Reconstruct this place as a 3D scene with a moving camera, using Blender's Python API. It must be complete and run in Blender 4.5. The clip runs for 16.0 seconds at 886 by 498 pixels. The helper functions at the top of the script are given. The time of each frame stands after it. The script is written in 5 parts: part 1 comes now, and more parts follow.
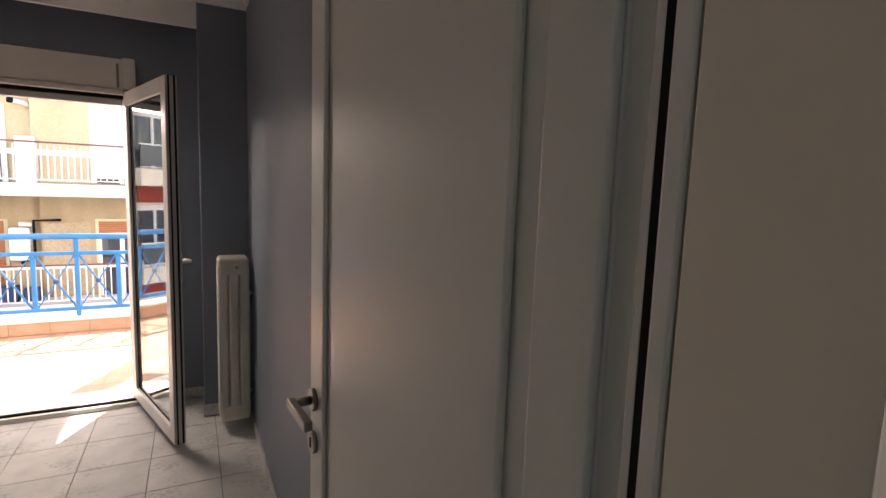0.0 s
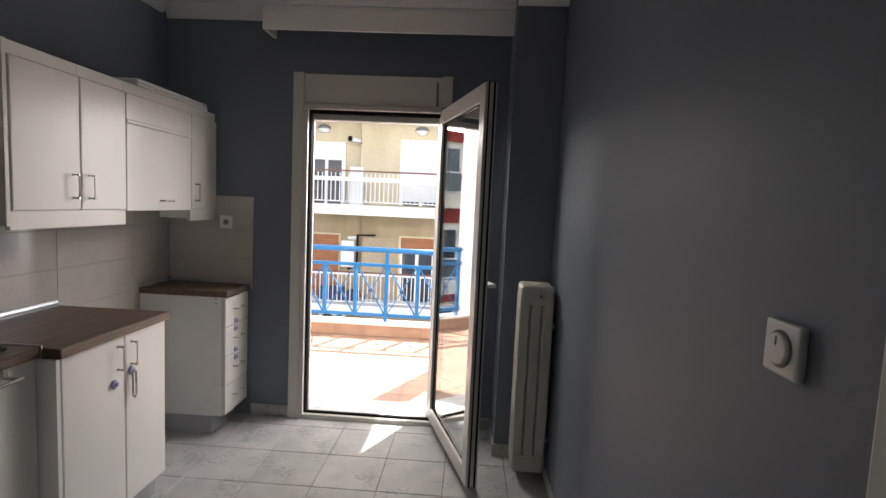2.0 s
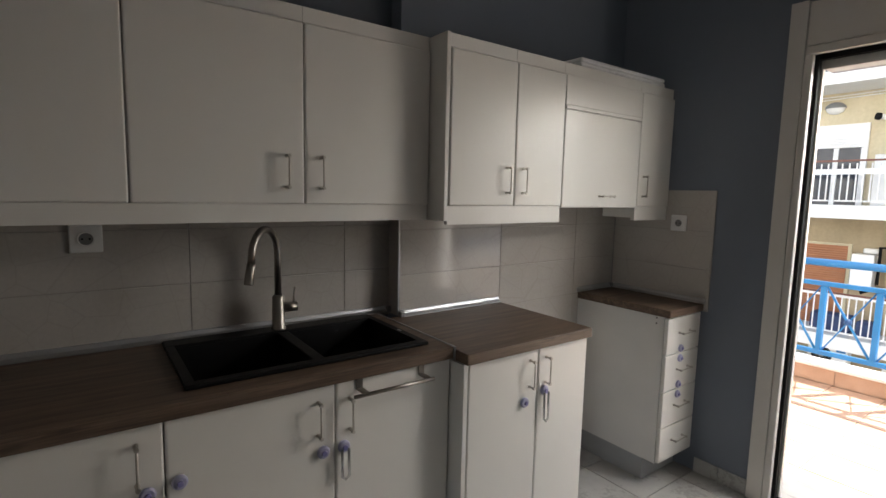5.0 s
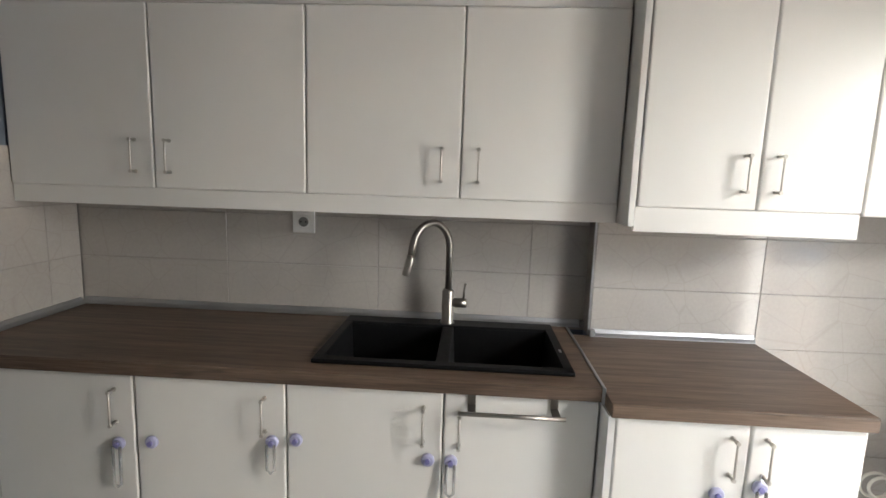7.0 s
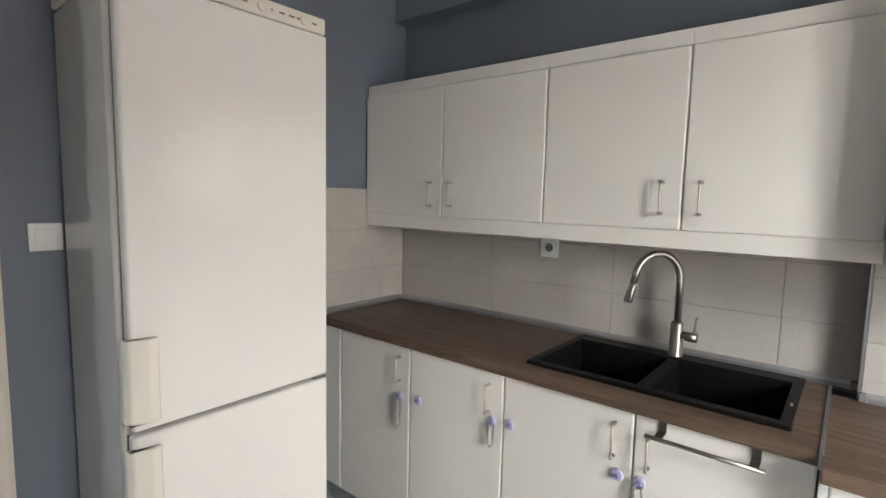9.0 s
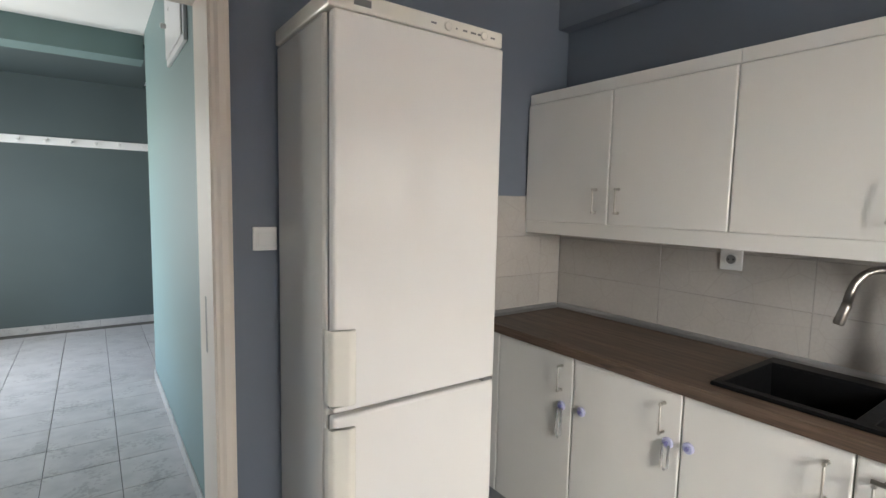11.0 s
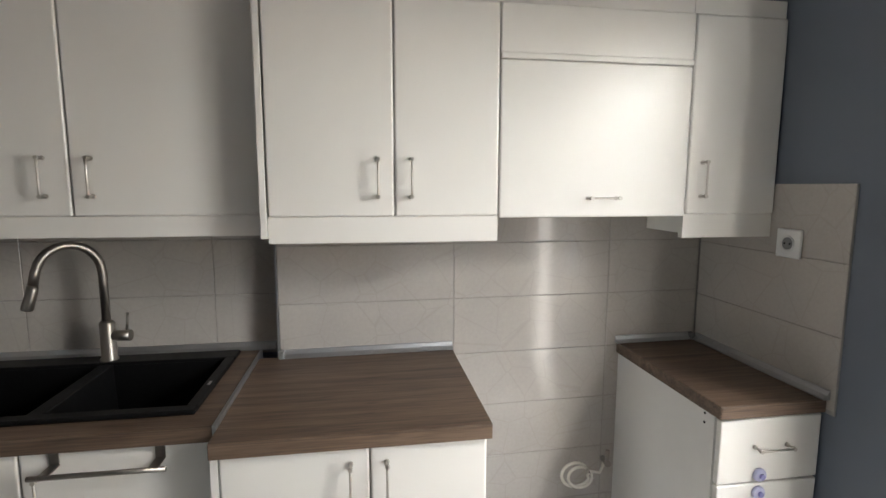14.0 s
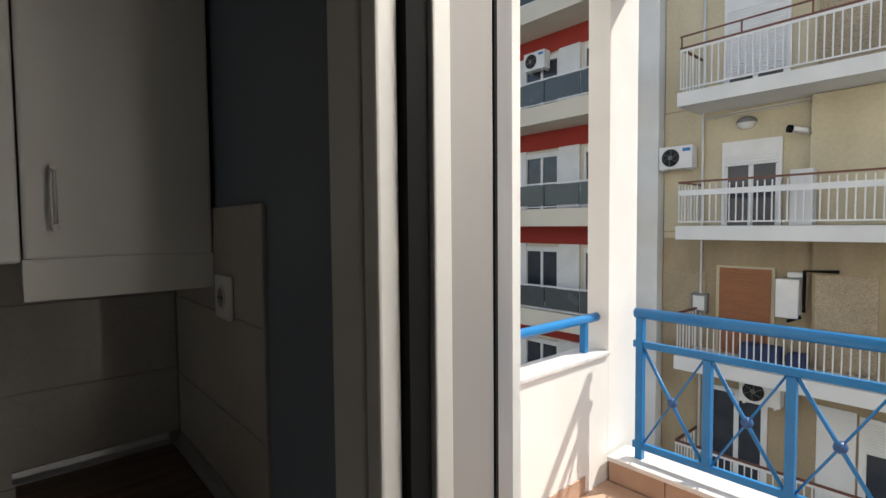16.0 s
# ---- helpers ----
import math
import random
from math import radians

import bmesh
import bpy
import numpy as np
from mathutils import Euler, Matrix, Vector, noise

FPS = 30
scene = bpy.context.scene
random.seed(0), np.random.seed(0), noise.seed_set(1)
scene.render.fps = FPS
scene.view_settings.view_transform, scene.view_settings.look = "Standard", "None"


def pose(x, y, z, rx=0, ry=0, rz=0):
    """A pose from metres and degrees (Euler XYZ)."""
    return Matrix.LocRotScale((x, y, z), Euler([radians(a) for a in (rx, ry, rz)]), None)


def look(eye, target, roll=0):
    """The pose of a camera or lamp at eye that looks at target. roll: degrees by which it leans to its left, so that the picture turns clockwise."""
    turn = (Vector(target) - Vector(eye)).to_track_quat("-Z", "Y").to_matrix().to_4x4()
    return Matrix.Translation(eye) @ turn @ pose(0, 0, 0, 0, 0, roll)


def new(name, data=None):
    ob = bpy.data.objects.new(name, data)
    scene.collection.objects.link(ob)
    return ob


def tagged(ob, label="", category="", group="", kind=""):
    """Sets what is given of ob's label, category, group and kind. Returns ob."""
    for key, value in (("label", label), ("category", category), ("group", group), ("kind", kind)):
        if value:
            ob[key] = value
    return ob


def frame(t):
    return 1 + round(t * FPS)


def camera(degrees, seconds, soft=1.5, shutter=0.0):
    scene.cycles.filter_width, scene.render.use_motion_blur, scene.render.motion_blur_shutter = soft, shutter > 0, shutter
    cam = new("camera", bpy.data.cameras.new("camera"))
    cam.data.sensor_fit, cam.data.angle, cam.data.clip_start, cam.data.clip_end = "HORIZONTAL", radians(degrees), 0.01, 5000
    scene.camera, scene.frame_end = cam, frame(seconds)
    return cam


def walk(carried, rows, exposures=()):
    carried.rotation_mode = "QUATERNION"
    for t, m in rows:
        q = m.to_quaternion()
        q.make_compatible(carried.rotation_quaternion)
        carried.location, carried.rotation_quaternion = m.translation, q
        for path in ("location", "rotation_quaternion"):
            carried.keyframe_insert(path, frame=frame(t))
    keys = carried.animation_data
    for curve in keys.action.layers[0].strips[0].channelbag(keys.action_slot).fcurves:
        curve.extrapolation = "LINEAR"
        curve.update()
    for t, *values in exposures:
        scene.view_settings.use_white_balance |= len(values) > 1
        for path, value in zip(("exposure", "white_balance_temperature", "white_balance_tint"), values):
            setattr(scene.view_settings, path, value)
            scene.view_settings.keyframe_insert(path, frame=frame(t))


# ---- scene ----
cam = camera(83.5, 16.0)
PATH = [
    (0, (0.702, 0.632, 1.561), (1.6, 2.404, 1.33), 2.0),
    (0.5, (0.675, 0.807, 1.562), (1.271, 2.703, 1.339), 2.2),
    (1, (0.662, 0.941, 1.559), (0.974, 2.907, 1.36), 2.2),
    (1.5, (0.611, 1.082, 1.537), (0.69, 3.072, 1.352), 2.4),
    (2, (0.533, 1.249, 1.516), (0.434, 3.239, 1.34), 2.6),
    (2.5, (0.474, 1.375, 1.512), (0.162, 3.343, 1.336), 2.3),
    (3, (0.436, 1.516, 1.511), (-0.147, 3.42, 1.331), 2.1),
    (3.5, (0.411, 1.624, 1.504), (-0.475, 3.406, 1.309), 1.8),
    (4, (0.39, 1.681, 1.501), (-0.771, 3.296, 1.291), 1.6),
    (4.5, (0.354, 1.759, 1.482), (-1.045, 3.173, 1.269), 1.4),
    (5, (0.325, 1.912, 1.466), (-1.283, 3.08, 1.244), 1.3),
    (5.2, (0.331, 1.962, 1.486), (-1.347, 3.022, 1.243), 1.4),
    (7.3, (0.294, 2.616, 1.495), (-1.665, 2.327, 1.217), 1.9),
    (7.5, (0.298, 2.65, 1.501), (-1.643, 2.249, 1.234), 1.9),
    (8, (0.309, 2.767, 1.501), (-1.543, 2.054, 1.254), 1.8),
    (8.5, (0.359, 2.884, 1.499), (-1.345, 1.864, 1.263), 1.5),
    (9, (0.429, 2.932, 1.509), (-1.108, 1.669, 1.304), 1.3),
    (9.5, (0.481, 2.932, 1.517), (-0.859, 1.459, 1.333), 1.1),
    (9.7, (0.505, 2.919, 1.516), (-0.768, 1.386, 1.339), 1.4),
    (10.2, (0.527, 2.889, 1.512), (-0.616, 1.258, 1.331), 1.2),
    (10.75, (0.540, 2.866, 1.508), (-0.582, 1.221, 1.323), 1.2),
    (11.3, (0.543, 2.855, 1.505), (-0.701, 1.301, 1.314), 1.2),
    (11.8, (0.536, 2.854, 1.501), (-0.932, 1.509, 1.306), 1.1),
    (12, (0.537, 2.849, 1.513), (-1.03, 1.625, 1.298), 1.0),
    (12.5, (0.465, 2.885, 1.511), (-1.306, 1.991, 1.256), 0.6),
    (13, (0.371, 2.988, 1.512), (-1.532, 2.438, 1.238), -0.1),
    (13.5, (0.283, 3.146, 1.519), (-1.691, 2.994, 1.235), -0.4),
    (14, (0.188, 3.279, 1.502), (-1.773, 3.587, 1.253), 0.1),
    (14.5, (0.026, 3.428, 1.512), (-1.817, 4.175, 1.299), 0.5),
    (15, (-0.057, 3.638, 1.503), (-1.738, 4.708, 1.33), 0.3),
    (15.5, (-0.095, 3.948, 1.515), (-1.675, 5.165, 1.369), 0.6),
    (16, (-0.099, 4.219, 1.472), (-1.607, 5.529, 1.377), -0.5),
]
EXPOSURES = [(0.0, 3.6, 7700, 24), (0.6, 3.5, 6900, 15), (1.5, 3.4, 6800, 14), (2.0, 3.2, 6750, 14), (3.0, 3.0, 6850, 15), (4.0, 2.85, 6900, 14), (5.0, 3.15, 6850, 11), (7.4, 4.75, 6500, 9), (9.0, 4.85, 6500, 9), (12.2, 4.78, 6500, 9), (13.5, 4.4, 6500, 9),
             (14.0, 4.05, 6600, 9), (14.6, 2.8, 6850, 14), (15.2, 2.35, 6850, 11), (16.0, 1.75, 6850, 10)]

walk(cam, [(t, look(eye, target, roll)) for t, eye, target, roll in PATH], EXPOSURES)

# ---------------------------------------------------------------- light
world = bpy.data.worlds.new("world")
scene.world = world
world.use_nodes = True
wn = world.node_tree.nodes
sky = wn.new("ShaderNodeTexSky")
sky.sky_type = "NISHITA"
sky.sun_disc = False
SUN_FROM = Vector((0.50, 1.0, 1.34)).normalized()  # towards the sun
sky.sun_elevation = math.asin(SUN_FROM.z)
sky.sun_rotation = math.atan2(SUN_FROM.x, SUN_FROM.y)
wn["Background"].inputs["Strength"].default_value = 0.063
world.node_tree.links.new(sky.outputs[0], wn["Background"].inputs["Color"])
sun_data = bpy.data.lights.new("sun", "SUN")
sun_data.energy, sun_data.angle, sun_data.color = 2.0, radians(0.53), (1.0, 0.965, 0.91)
sun = new("sun", sun_data)
sun.matrix_basis = look(SUN_FROM * 40, (0, 0, 0))
# fill lamps added out of view in place of sky light: in the balcony door's head and jamb, on the open side of the
# balcony and in an assumed hall window
for lamp_name, at, towards, w, h, watts in (("door_fill_lamp", (-0.02, 4.783, 2.074), (-0.02, 4.62, 1.0), 0.58, 0.135, 3.3),
                                            ("door_fill_lamp", (0.302, 4.676, 1.05), (-0.9, 4.40, 1.05), 0.095, 1.95, 0.45),
                                            ("balcony_fill_lamp", (0.60, 6.25, 1.70), (-0.50, 4.60, 1.35), 0.60, 1.80, 2.7),
                                            ("hall_fill_lamp", (2.26, -2.2, 1.4), (0.0, -2.0, 1.2), 1.9, 1.7, 3.0)):
    ld = bpy.data.lights.new(lamp_name, "AREA")
    ld.shape, ld.size, ld.size_y, ld.energy, ld.color = "RECTANGLE", w, h, watts, (1.0, 0.975, 0.925)
    new(lamp_name, ld).matrix_basis = look(at, towards)


# ---------------------------------------------------------------- materials
def mat(name, col, rough=0.5, col2=None, scale=3.0, stretch=(1, 1, 1), bump=0.0, bump_scale=120.0, metal=0.0,
        per_object=0.0, spec=0.5, grain=0.0, grain_scale=180.0, coat=0.0, rough_var=0.08):
    """A painted or natural surface: two scales of colour variation, fine relief and uneven gloss, in world metres."""
    m = bpy.data.materials.new(name)
    m.use_nodes = True
    nt = m.node_tree
    n, ln = nt.nodes, nt.links
    b = n["Principled BSDF"]
    geo = n.new("ShaderNodeNewGeometry")
    mp = n.new("ShaderNodeMapping")
    mp.inputs["Scale"].default_value = stretch
    ln.new(geo.outputs["Position"], mp.inputs["Vector"])
    no = n.new("ShaderNodeTexNoise")
    no.inputs["Scale"].default_value, no.inputs["Detail"].default_value = scale, 6
    ln.new(mp.outputs[0], no.inputs["Vector"])
    ramp = n.new("ShaderNodeValToRGB")
    c2 = col2 or tuple(c * 0.9 for c in col)
    ramp.color_ramp.elements[0].position, ramp.color_ramp.elements[1].position = 0.35, 0.65
    ramp.color_ramp.elements[0].color = (*c2, 1)
    ramp.color_ramp.elements[1].color = (*col, 1)
    ln.new(no.outputs["Fac"], ramp.inputs[0])
    out = ramp.outputs[0]
    gr = n.new("ShaderNodeTexNoise")
    gr.inputs["Scale"].default_value, gr.inputs["Detail"].default_value = (grain_scale if grain else bump_scale), 3
    ln.new(geo.outputs["Position"], gr.inputs["Vector"])
    if grain or per_object:
        hsv = n.new("ShaderNodeHueSaturation")
        ln.new(out, hsv.inputs["Color"])
        mr = n.new("ShaderNodeMapRange")
        mr.inputs["To Min"].default_value, mr.inputs["To Max"].default_value = 1 - grain, 1 + grain
        mr.inputs["From Min"].default_value, mr.inputs["From Max"].default_value = 0.3, 0.7
        ln.new(gr.outputs["Fac"], mr.inputs["Value"])
        val = mr.outputs[0]
        if per_object:
            oi = n.new("ShaderNodeObjectInfo")
            mo = n.new("ShaderNodeMapRange")
            mo.inputs["To Min"].default_value, mo.inputs["To Max"].default_value = 1 - per_object, 1 + per_object
            ln.new(oi.outputs["Random"], mo.inputs["Value"])
            mul = n.new("ShaderNodeMath")
            mul.operation = "MULTIPLY"
            ln.new(val, mul.inputs[0])
            ln.new(mo.outputs[0], mul.inputs[1])
            val = mul.outputs[0]
        ln.new(val, hsv.inputs["Value"])
        out = hsv.outputs[0]
    ln.new(out, b.inputs["Base Color"])
    rr = n.new("ShaderNodeMapRange")
    rr.inputs["To Min"].default_value, rr.inputs["To Max"].default_value = max(0.02, rough - rough_var), min(1, rough + rough_var)
    ln.new(no.outputs["Fac"], rr.inputs["Value"])
    ln.new(rr.outputs[0], b.inputs["Roughness"])
    b.inputs["Metallic"].default_value = metal
    b.inputs["Specular IOR Level"].default_value = spec
    b.inputs["Coat Weight"].default_value = coat
    if bump:
        bp = n.new("ShaderNodeBump")
        bp.inputs["Strength"].default_value, bp.inputs["Distance"].default_value = bump, 0.002
        ln.new(gr.outputs["Fac"], bp.inputs["Height"])
        ln.new(bp.outputs[0], b.inputs["Normal"])
    return m


def glass(name, tint=(0.96, 0.98, 0.97), rough=0.0):
    m = bpy.data.materials.new(name)
    m.use_nodes = True
    b = m.node_tree.nodes["Principled BSDF"]
    b.inputs["Base Color"].default_value = (*tint, 1)
    b.inputs["Transmission Weight"].default_value = 1
    b.inputs["Roughness"].default_value = rough
    b.inputs["IOR"].default_value = 1.5
    return m


def wood_mat(name):
    """Greyish-brown oak laminate: long grain along the worktop, fine pores, broad streaks."""
    m = bpy.data.materials.new(name)
    m.use_nodes = True
    nt = m.node_tree
    n, ln = nt.nodes, nt.links
    b = n["Principled BSDF"]
    geo = n.new("ShaderNodeNewGeometry")
    mp = n.new("ShaderNodeMapping")
    mp.inputs["Scale"].default_value = (30, 0.9, 30)
    ln.new(geo.outputs["Position"], mp.inputs["Vector"])
    a = n.new("ShaderNodeTexNoise")
    a.inputs["Scale"].default_value, a.inputs["Detail"].default_value, a.inputs["Distortion"].default_value = 1.0, 9, 1.1
    ln.new(mp.outputs[0], a.inputs["Vector"])
    mp2 = n.new("ShaderNodeMapping")
    mp2.inputs["Scale"].default_value = (240, 9, 240)
    ln.new(geo.outputs["Position"], mp2.inputs["Vector"])
    p = n.new("ShaderNodeTexNoise")
    p.inputs["Scale"].default_value, p.inputs["Detail"].default_value = 1.0, 4
    ln.new(mp2.outputs[0], p.inputs["Vector"])
    ramp = n.new("ShaderNodeValToRGB")
    e = ramp.color_ramp.elements
    e[0].position, e[0].color = 0.33, (0.042, 0.027, 0.019, 1)
    e[1].position, e[1].color = 0.67, (0.178, 0.121, 0.085, 1)
    mid = e.new(0.5)
    mid.color = (0.108, 0.071, 0.049, 1)
    mix = n.new("ShaderNodeMix")
    mix.data_type = "FLOAT"
    mix.inputs[0].default_value = 0.46
    ln.new(a.outputs["Fac"], mix.inputs[2])
    ln.new(p.outputs["Fac"], mix.inputs[3])
    ln.new(mix.outputs[0], ramp.inputs[0])
    # sparse dark knots and short cracks along the grain
    mp3 = n.new("ShaderNodeMapping")
    mp3.inputs["Scale"].default_value = (34, 6.5, 34)
    ln.new(geo.outputs["Position"], mp3.inputs["Vector"])
    k = n.new("ShaderNodeTexNoise")
    k.inputs["Scale"].default_value, k.inputs["Detail"].default_value = 1.0, 2
    ln.new(mp3.outputs[0], k.inputs["Vector"])
    kr = n.new("ShaderNodeMapRange")
    kr.inputs["From Min"].default_value, kr.inputs["From Max"].default_value = 0.68, 0.76
    kr.inputs["To Max"].default_value = 0.6
    ln.new(k.outputs["Fac"], kr.inputs["Value"])
    knot = n.new("ShaderNodeMix")
    knot.data_type = "RGBA"
    ln.new(kr.outputs[0], knot.inputs[0])
    ln.new(ramp.outputs[0], knot.inputs[6])
    knot.inputs[7].default_value = (0.035, 0.023, 0.017, 1)
    ln.new(knot.outputs[2], b.inputs["Base Color"])
    b.inputs["Roughness"].default_value = 0.5
    bp = n.new("ShaderNodeBump")
    bp.inputs["Strength"].default_value, bp.inputs["Distance"].default_value = 0.25, 0.001
    ln.new(p.outputs["Fac"], bp.inputs["Height"])
    ln.new(bp.outputs[0], b.inputs["Normal"])
    return m


def veined_tile(name, col, vein, rough, cell=7.0, amount=0.5, blotch=None):
    """Glazed tile with a faint net of straight veins and soft clouds."""
    m = mat(name, col, rough, col2=tuple(c * 0.93 for c in col), scale=4.0, per_object=0.02, rough_var=0.03, grain=0.03, grain_scale=90)
    nt = m.node_tree
    n, ln = nt.nodes, nt.links
    b = n["Principled BSDF"]
    src = b.inputs["Base Color"].links[0].from_socket
    geo = n.new("ShaderNodeNewGeometry")
    v = n.new("ShaderNodeTexVoronoi")
    v.feature = "DISTANCE_TO_EDGE"
    v.inputs["Scale"].default_value = cell
    ln.new(geo.outputs["Position"], v.inputs["Vector"])
    ramp = n.new("ShaderNodeValToRGB")
    ramp.color_ramp.elements[0].color = (amount,) * 3 + (1,)
    ramp.color_ramp.elements[1].position, ramp.color_ramp.elements[1].color = 0.022, (0, 0, 0, 1)
    ln.new(v.outputs["Distance"], ramp.inputs[0])
    mix = n.new("ShaderNodeMix")
    mix.data_type = "RGBA"
    ln.new(ramp.outputs[0], mix.inputs[0])
    ln.new(src, mix.inputs[6])
    mix.inputs[7].default_value = (*vein, 1)
    ln.new(mix.outputs[2], b.inputs["Base Color"])
    return m


def blotched_tile(name):
    """Light grey floor tile with worn, flaky darker patches."""
    m = mat(name, (0.43, 0.43, 0.42), 0.36, col2=(0.35, 0.35, 0.345), scale=7.0, per_object=0.035, bump=0.05, bump_scale=60)
    nt = m.node_tree
    n, ln = nt.nodes, nt.links
    b = n["Principled BSDF"]
    src = b.inputs["Base Color"].links[0].from_socket
    geo = n.new("ShaderNodeNewGeometry")
    a = n.new("ShaderNodeTexNoise")
    a.inputs["Scale"].default_value, a.inputs["Detail"].default_value, a.inputs["Roughness"].default_value = 38, 5, 0.65
    z = n.new("ShaderNodeTexNoise")
    z.inputs["Scale"].default_value = 4.5
    ln.new(geo.outputs["Position"], a.inputs["Vector"])
    ln.new(geo.outputs["Position"], z.inputs["Vector"])
    mul = n.new("ShaderNodeMath")
    mul.operation = "MULTIPLY"
    ln.new(a.outputs["Fac"], mul.inputs[0])
    ln.new(z.outputs["Fac"], mul.inputs[1])
    ramp = n.new("ShaderNodeValToRGB")
    ramp.color_ramp.elements[0].position, ramp.color_ramp.elements[1].position = 0.295, 0.345
    ramp.color_ramp.elements[1].color = (0.55, 0.55, 0.55, 1)
    ln.new(mul.outputs[0], ramp.inputs[0])
    mix = n.new("ShaderNodeMix")
    mix.data_type = "RGBA"
    ln.new(ramp.outputs[0], mix.inputs[0])
    ln.new(src, mix.inputs[6])
    mix.inputs[7].default_value = (0.22, 0.22, 0.21, 1)
    ln.new(mix.outputs[2], b.inputs["Base Color"])
    return m


M_BLUE = mat("slate_blue_paint", (0.150, 0.174, 0.219), 0.58, col2=(0.137, 0.160, 0.202), spec=0.5, scale=1.6, bump=0.12, bump_scale=260)
M_TEAL = mat("teal_paint", (0.150, 0.225, 0.222), 0.55, col2=(0.135, 0.203, 0.20), scale=1.8, bump=0.12, bump_scale=260)
# paint of the hall walls; on the hall end ceiling it stands for shade
M_HALLDARK = mat("dark_green_grey_paint_and_shade", (0.07, 0.095, 0.098), 0.6, scale=1.8, bump=0.1, bump_scale=260)
M_WHITE = mat("white_ceiling_paint", (0.78, 0.78, 0.77), 0.7, col2=(0.74, 0.74, 0.73), scale=1.5, bump=0.08, bump_scale=200)
M_CAB = mat("white_lacquer_front", (0.74, 0.725, 0.695), 0.34, col2=(0.715, 0.70, 0.67), scale=2.2, bump=0.03, bump_scale=90)
M_CABSIDE = mat("white_melamine", (0.70, 0.69, 0.67), 0.4, scale=2.0, bump=0.03, bump_scale=90)
M_DOOR = mat("grey_white_door_lacquer", (0.70, 0.685, 0.66), 0.40, spec=0.5, col2=(0.66, 0.65, 0.63), scale=1.4, bump=0.03, bump_scale=70)
M_CASING = mat("cream_casing_paint", (0.74, 0.67, 0.60), 0.42, col2=(0.70, 0.63, 0.56), scale=2.5, bump=0.04, bump_scale=90)
M_PVC = mat("white_pvc_frame", (0.63, 0.61, 0.58), 0.38, col2=(0.59, 0.57, 0.54), scale=3.0, bump=0.02)
M_RUBBER = mat("black_rubber_seal", (0.006, 0.006, 0.0065), 0.75, scale=20, spec=0.15)
M_ALU = mat("brushed_aluminium", (0.50, 0.51, 0.53), 0.44, metal=1.0, scale=30, stretch=(1, 20, 20), bump=0.03, bump_scale=300)
M_STEEL = mat("brushed_steel", (0.33, 0.305, 0.28), 0.36, metal=1.0, scale=40, stretch=(20, 20, 1))
M_CHROME = mat("satin_chrome_handle", (0.55, 0.52, 0.48), 0.38, metal=1.0, scale=40)
M_PLINTH = mat("grey_plinth", (0.33, 0.34, 0.35), 0.38, scale=5)
M_SINK = mat("black_granite_composite", (0.0055, 0.0055, 0.006), 0.5, col2=(0.0035, 0.0035, 0.004), spec=0.2, scale=60, grain=0.5, grain_scale=900)
M_WOOD = wood_mat("grey_oak_laminate")
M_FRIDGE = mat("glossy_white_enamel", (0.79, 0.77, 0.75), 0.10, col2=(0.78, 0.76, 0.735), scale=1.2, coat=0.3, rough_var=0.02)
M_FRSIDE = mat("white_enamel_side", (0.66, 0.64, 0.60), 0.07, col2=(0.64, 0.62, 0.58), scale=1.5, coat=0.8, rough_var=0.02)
M_CREAMPL = mat("cream_plastic", (0.80, 0.77, 0.70), 0.16, scale=3)
M_GREYPL = mat("grey_plastic", (0.20, 0.20, 0.20), 0.4, scale=5)
M_WHITEPL = mat("white_plastic", (0.75, 0.75, 0.74), 0.3, scale=4)
M_QUILT = mat("white_quilted_cloth", (0.74, 0.74, 0.75), 0.8, scale=6, bump=0.9, bump_scale=70, grain=0.06, grain_scale=70)
M_SILVERPL = mat("silver_grey_plastic", (0.66, 0.66, 0.66), 0.35, scale=6, spec=0.6)
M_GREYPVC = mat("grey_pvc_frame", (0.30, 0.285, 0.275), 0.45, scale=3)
M_REVEAL = mat("grey_stone_reveal", (0.29, 0.285, 0.29), 0.4, col2=(0.23, 0.225, 0.23), scale=5, stretch=(1, 3, 1))
M_LILAC = mat("lilac_plastic", (0.42, 0.42, 0.60), 0.3, scale=10)
M_PURPLE = mat("violet_plastic", (0.20, 0.19, 0.42), 0.35, scale=10)
M_CLEARPL = mat("milky_strap_plastic", (0.74, 0.74, 0.74), 0.18, scale=12)
M_CLEARPL.node_tree.nodes["Principled BSDF"].inputs["Transmission Weight"].default_value = 0.75
M_GLASS = glass("window_glass")
M_TILEW = veined_tile("wall_tile_glaze", (0.45, 0.42, 0.39), (0.36, 0.33, 0.30), 0.11, cell=8.0, amount=0.42)
M_GROUT = mat("grey_grout", (0.35, 0.335, 0.32), 0.85, scale=20, bump=0.1, bump_scale=400)
M_TILEF = blotched_tile("floor_tile")
M_GROUTF = mat("dark_floor_grout", (0.10, 0.098, 0.095), 0.85, scale=20)
M_RAD = mat("cream_radiator_enamel", (0.60, 0.58, 0.52), 0.35, scale=4, bump=0.04, bump_scale=60)
M_STUCCO = mat("white_stucco", (0.80, 0.79, 0.76), 0.85, col2=(0.75, 0.74, 0.71), scale=3, bump=0.35, bump_scale=90)
M_MARBLE = mat("white_marble_coping", (0.74, 0.73, 0.71), 0.3, col2=(0.64, 0.635, 0.62), scale=5, stretch=(1, 3, 1))
M_TERRA = mat("terracotta_tile", (0.50, 0.335, 0.245), 0.45, col2=(0.44, 0.285, 0.205), scale=6, per_object=0.08, grain=0.08)
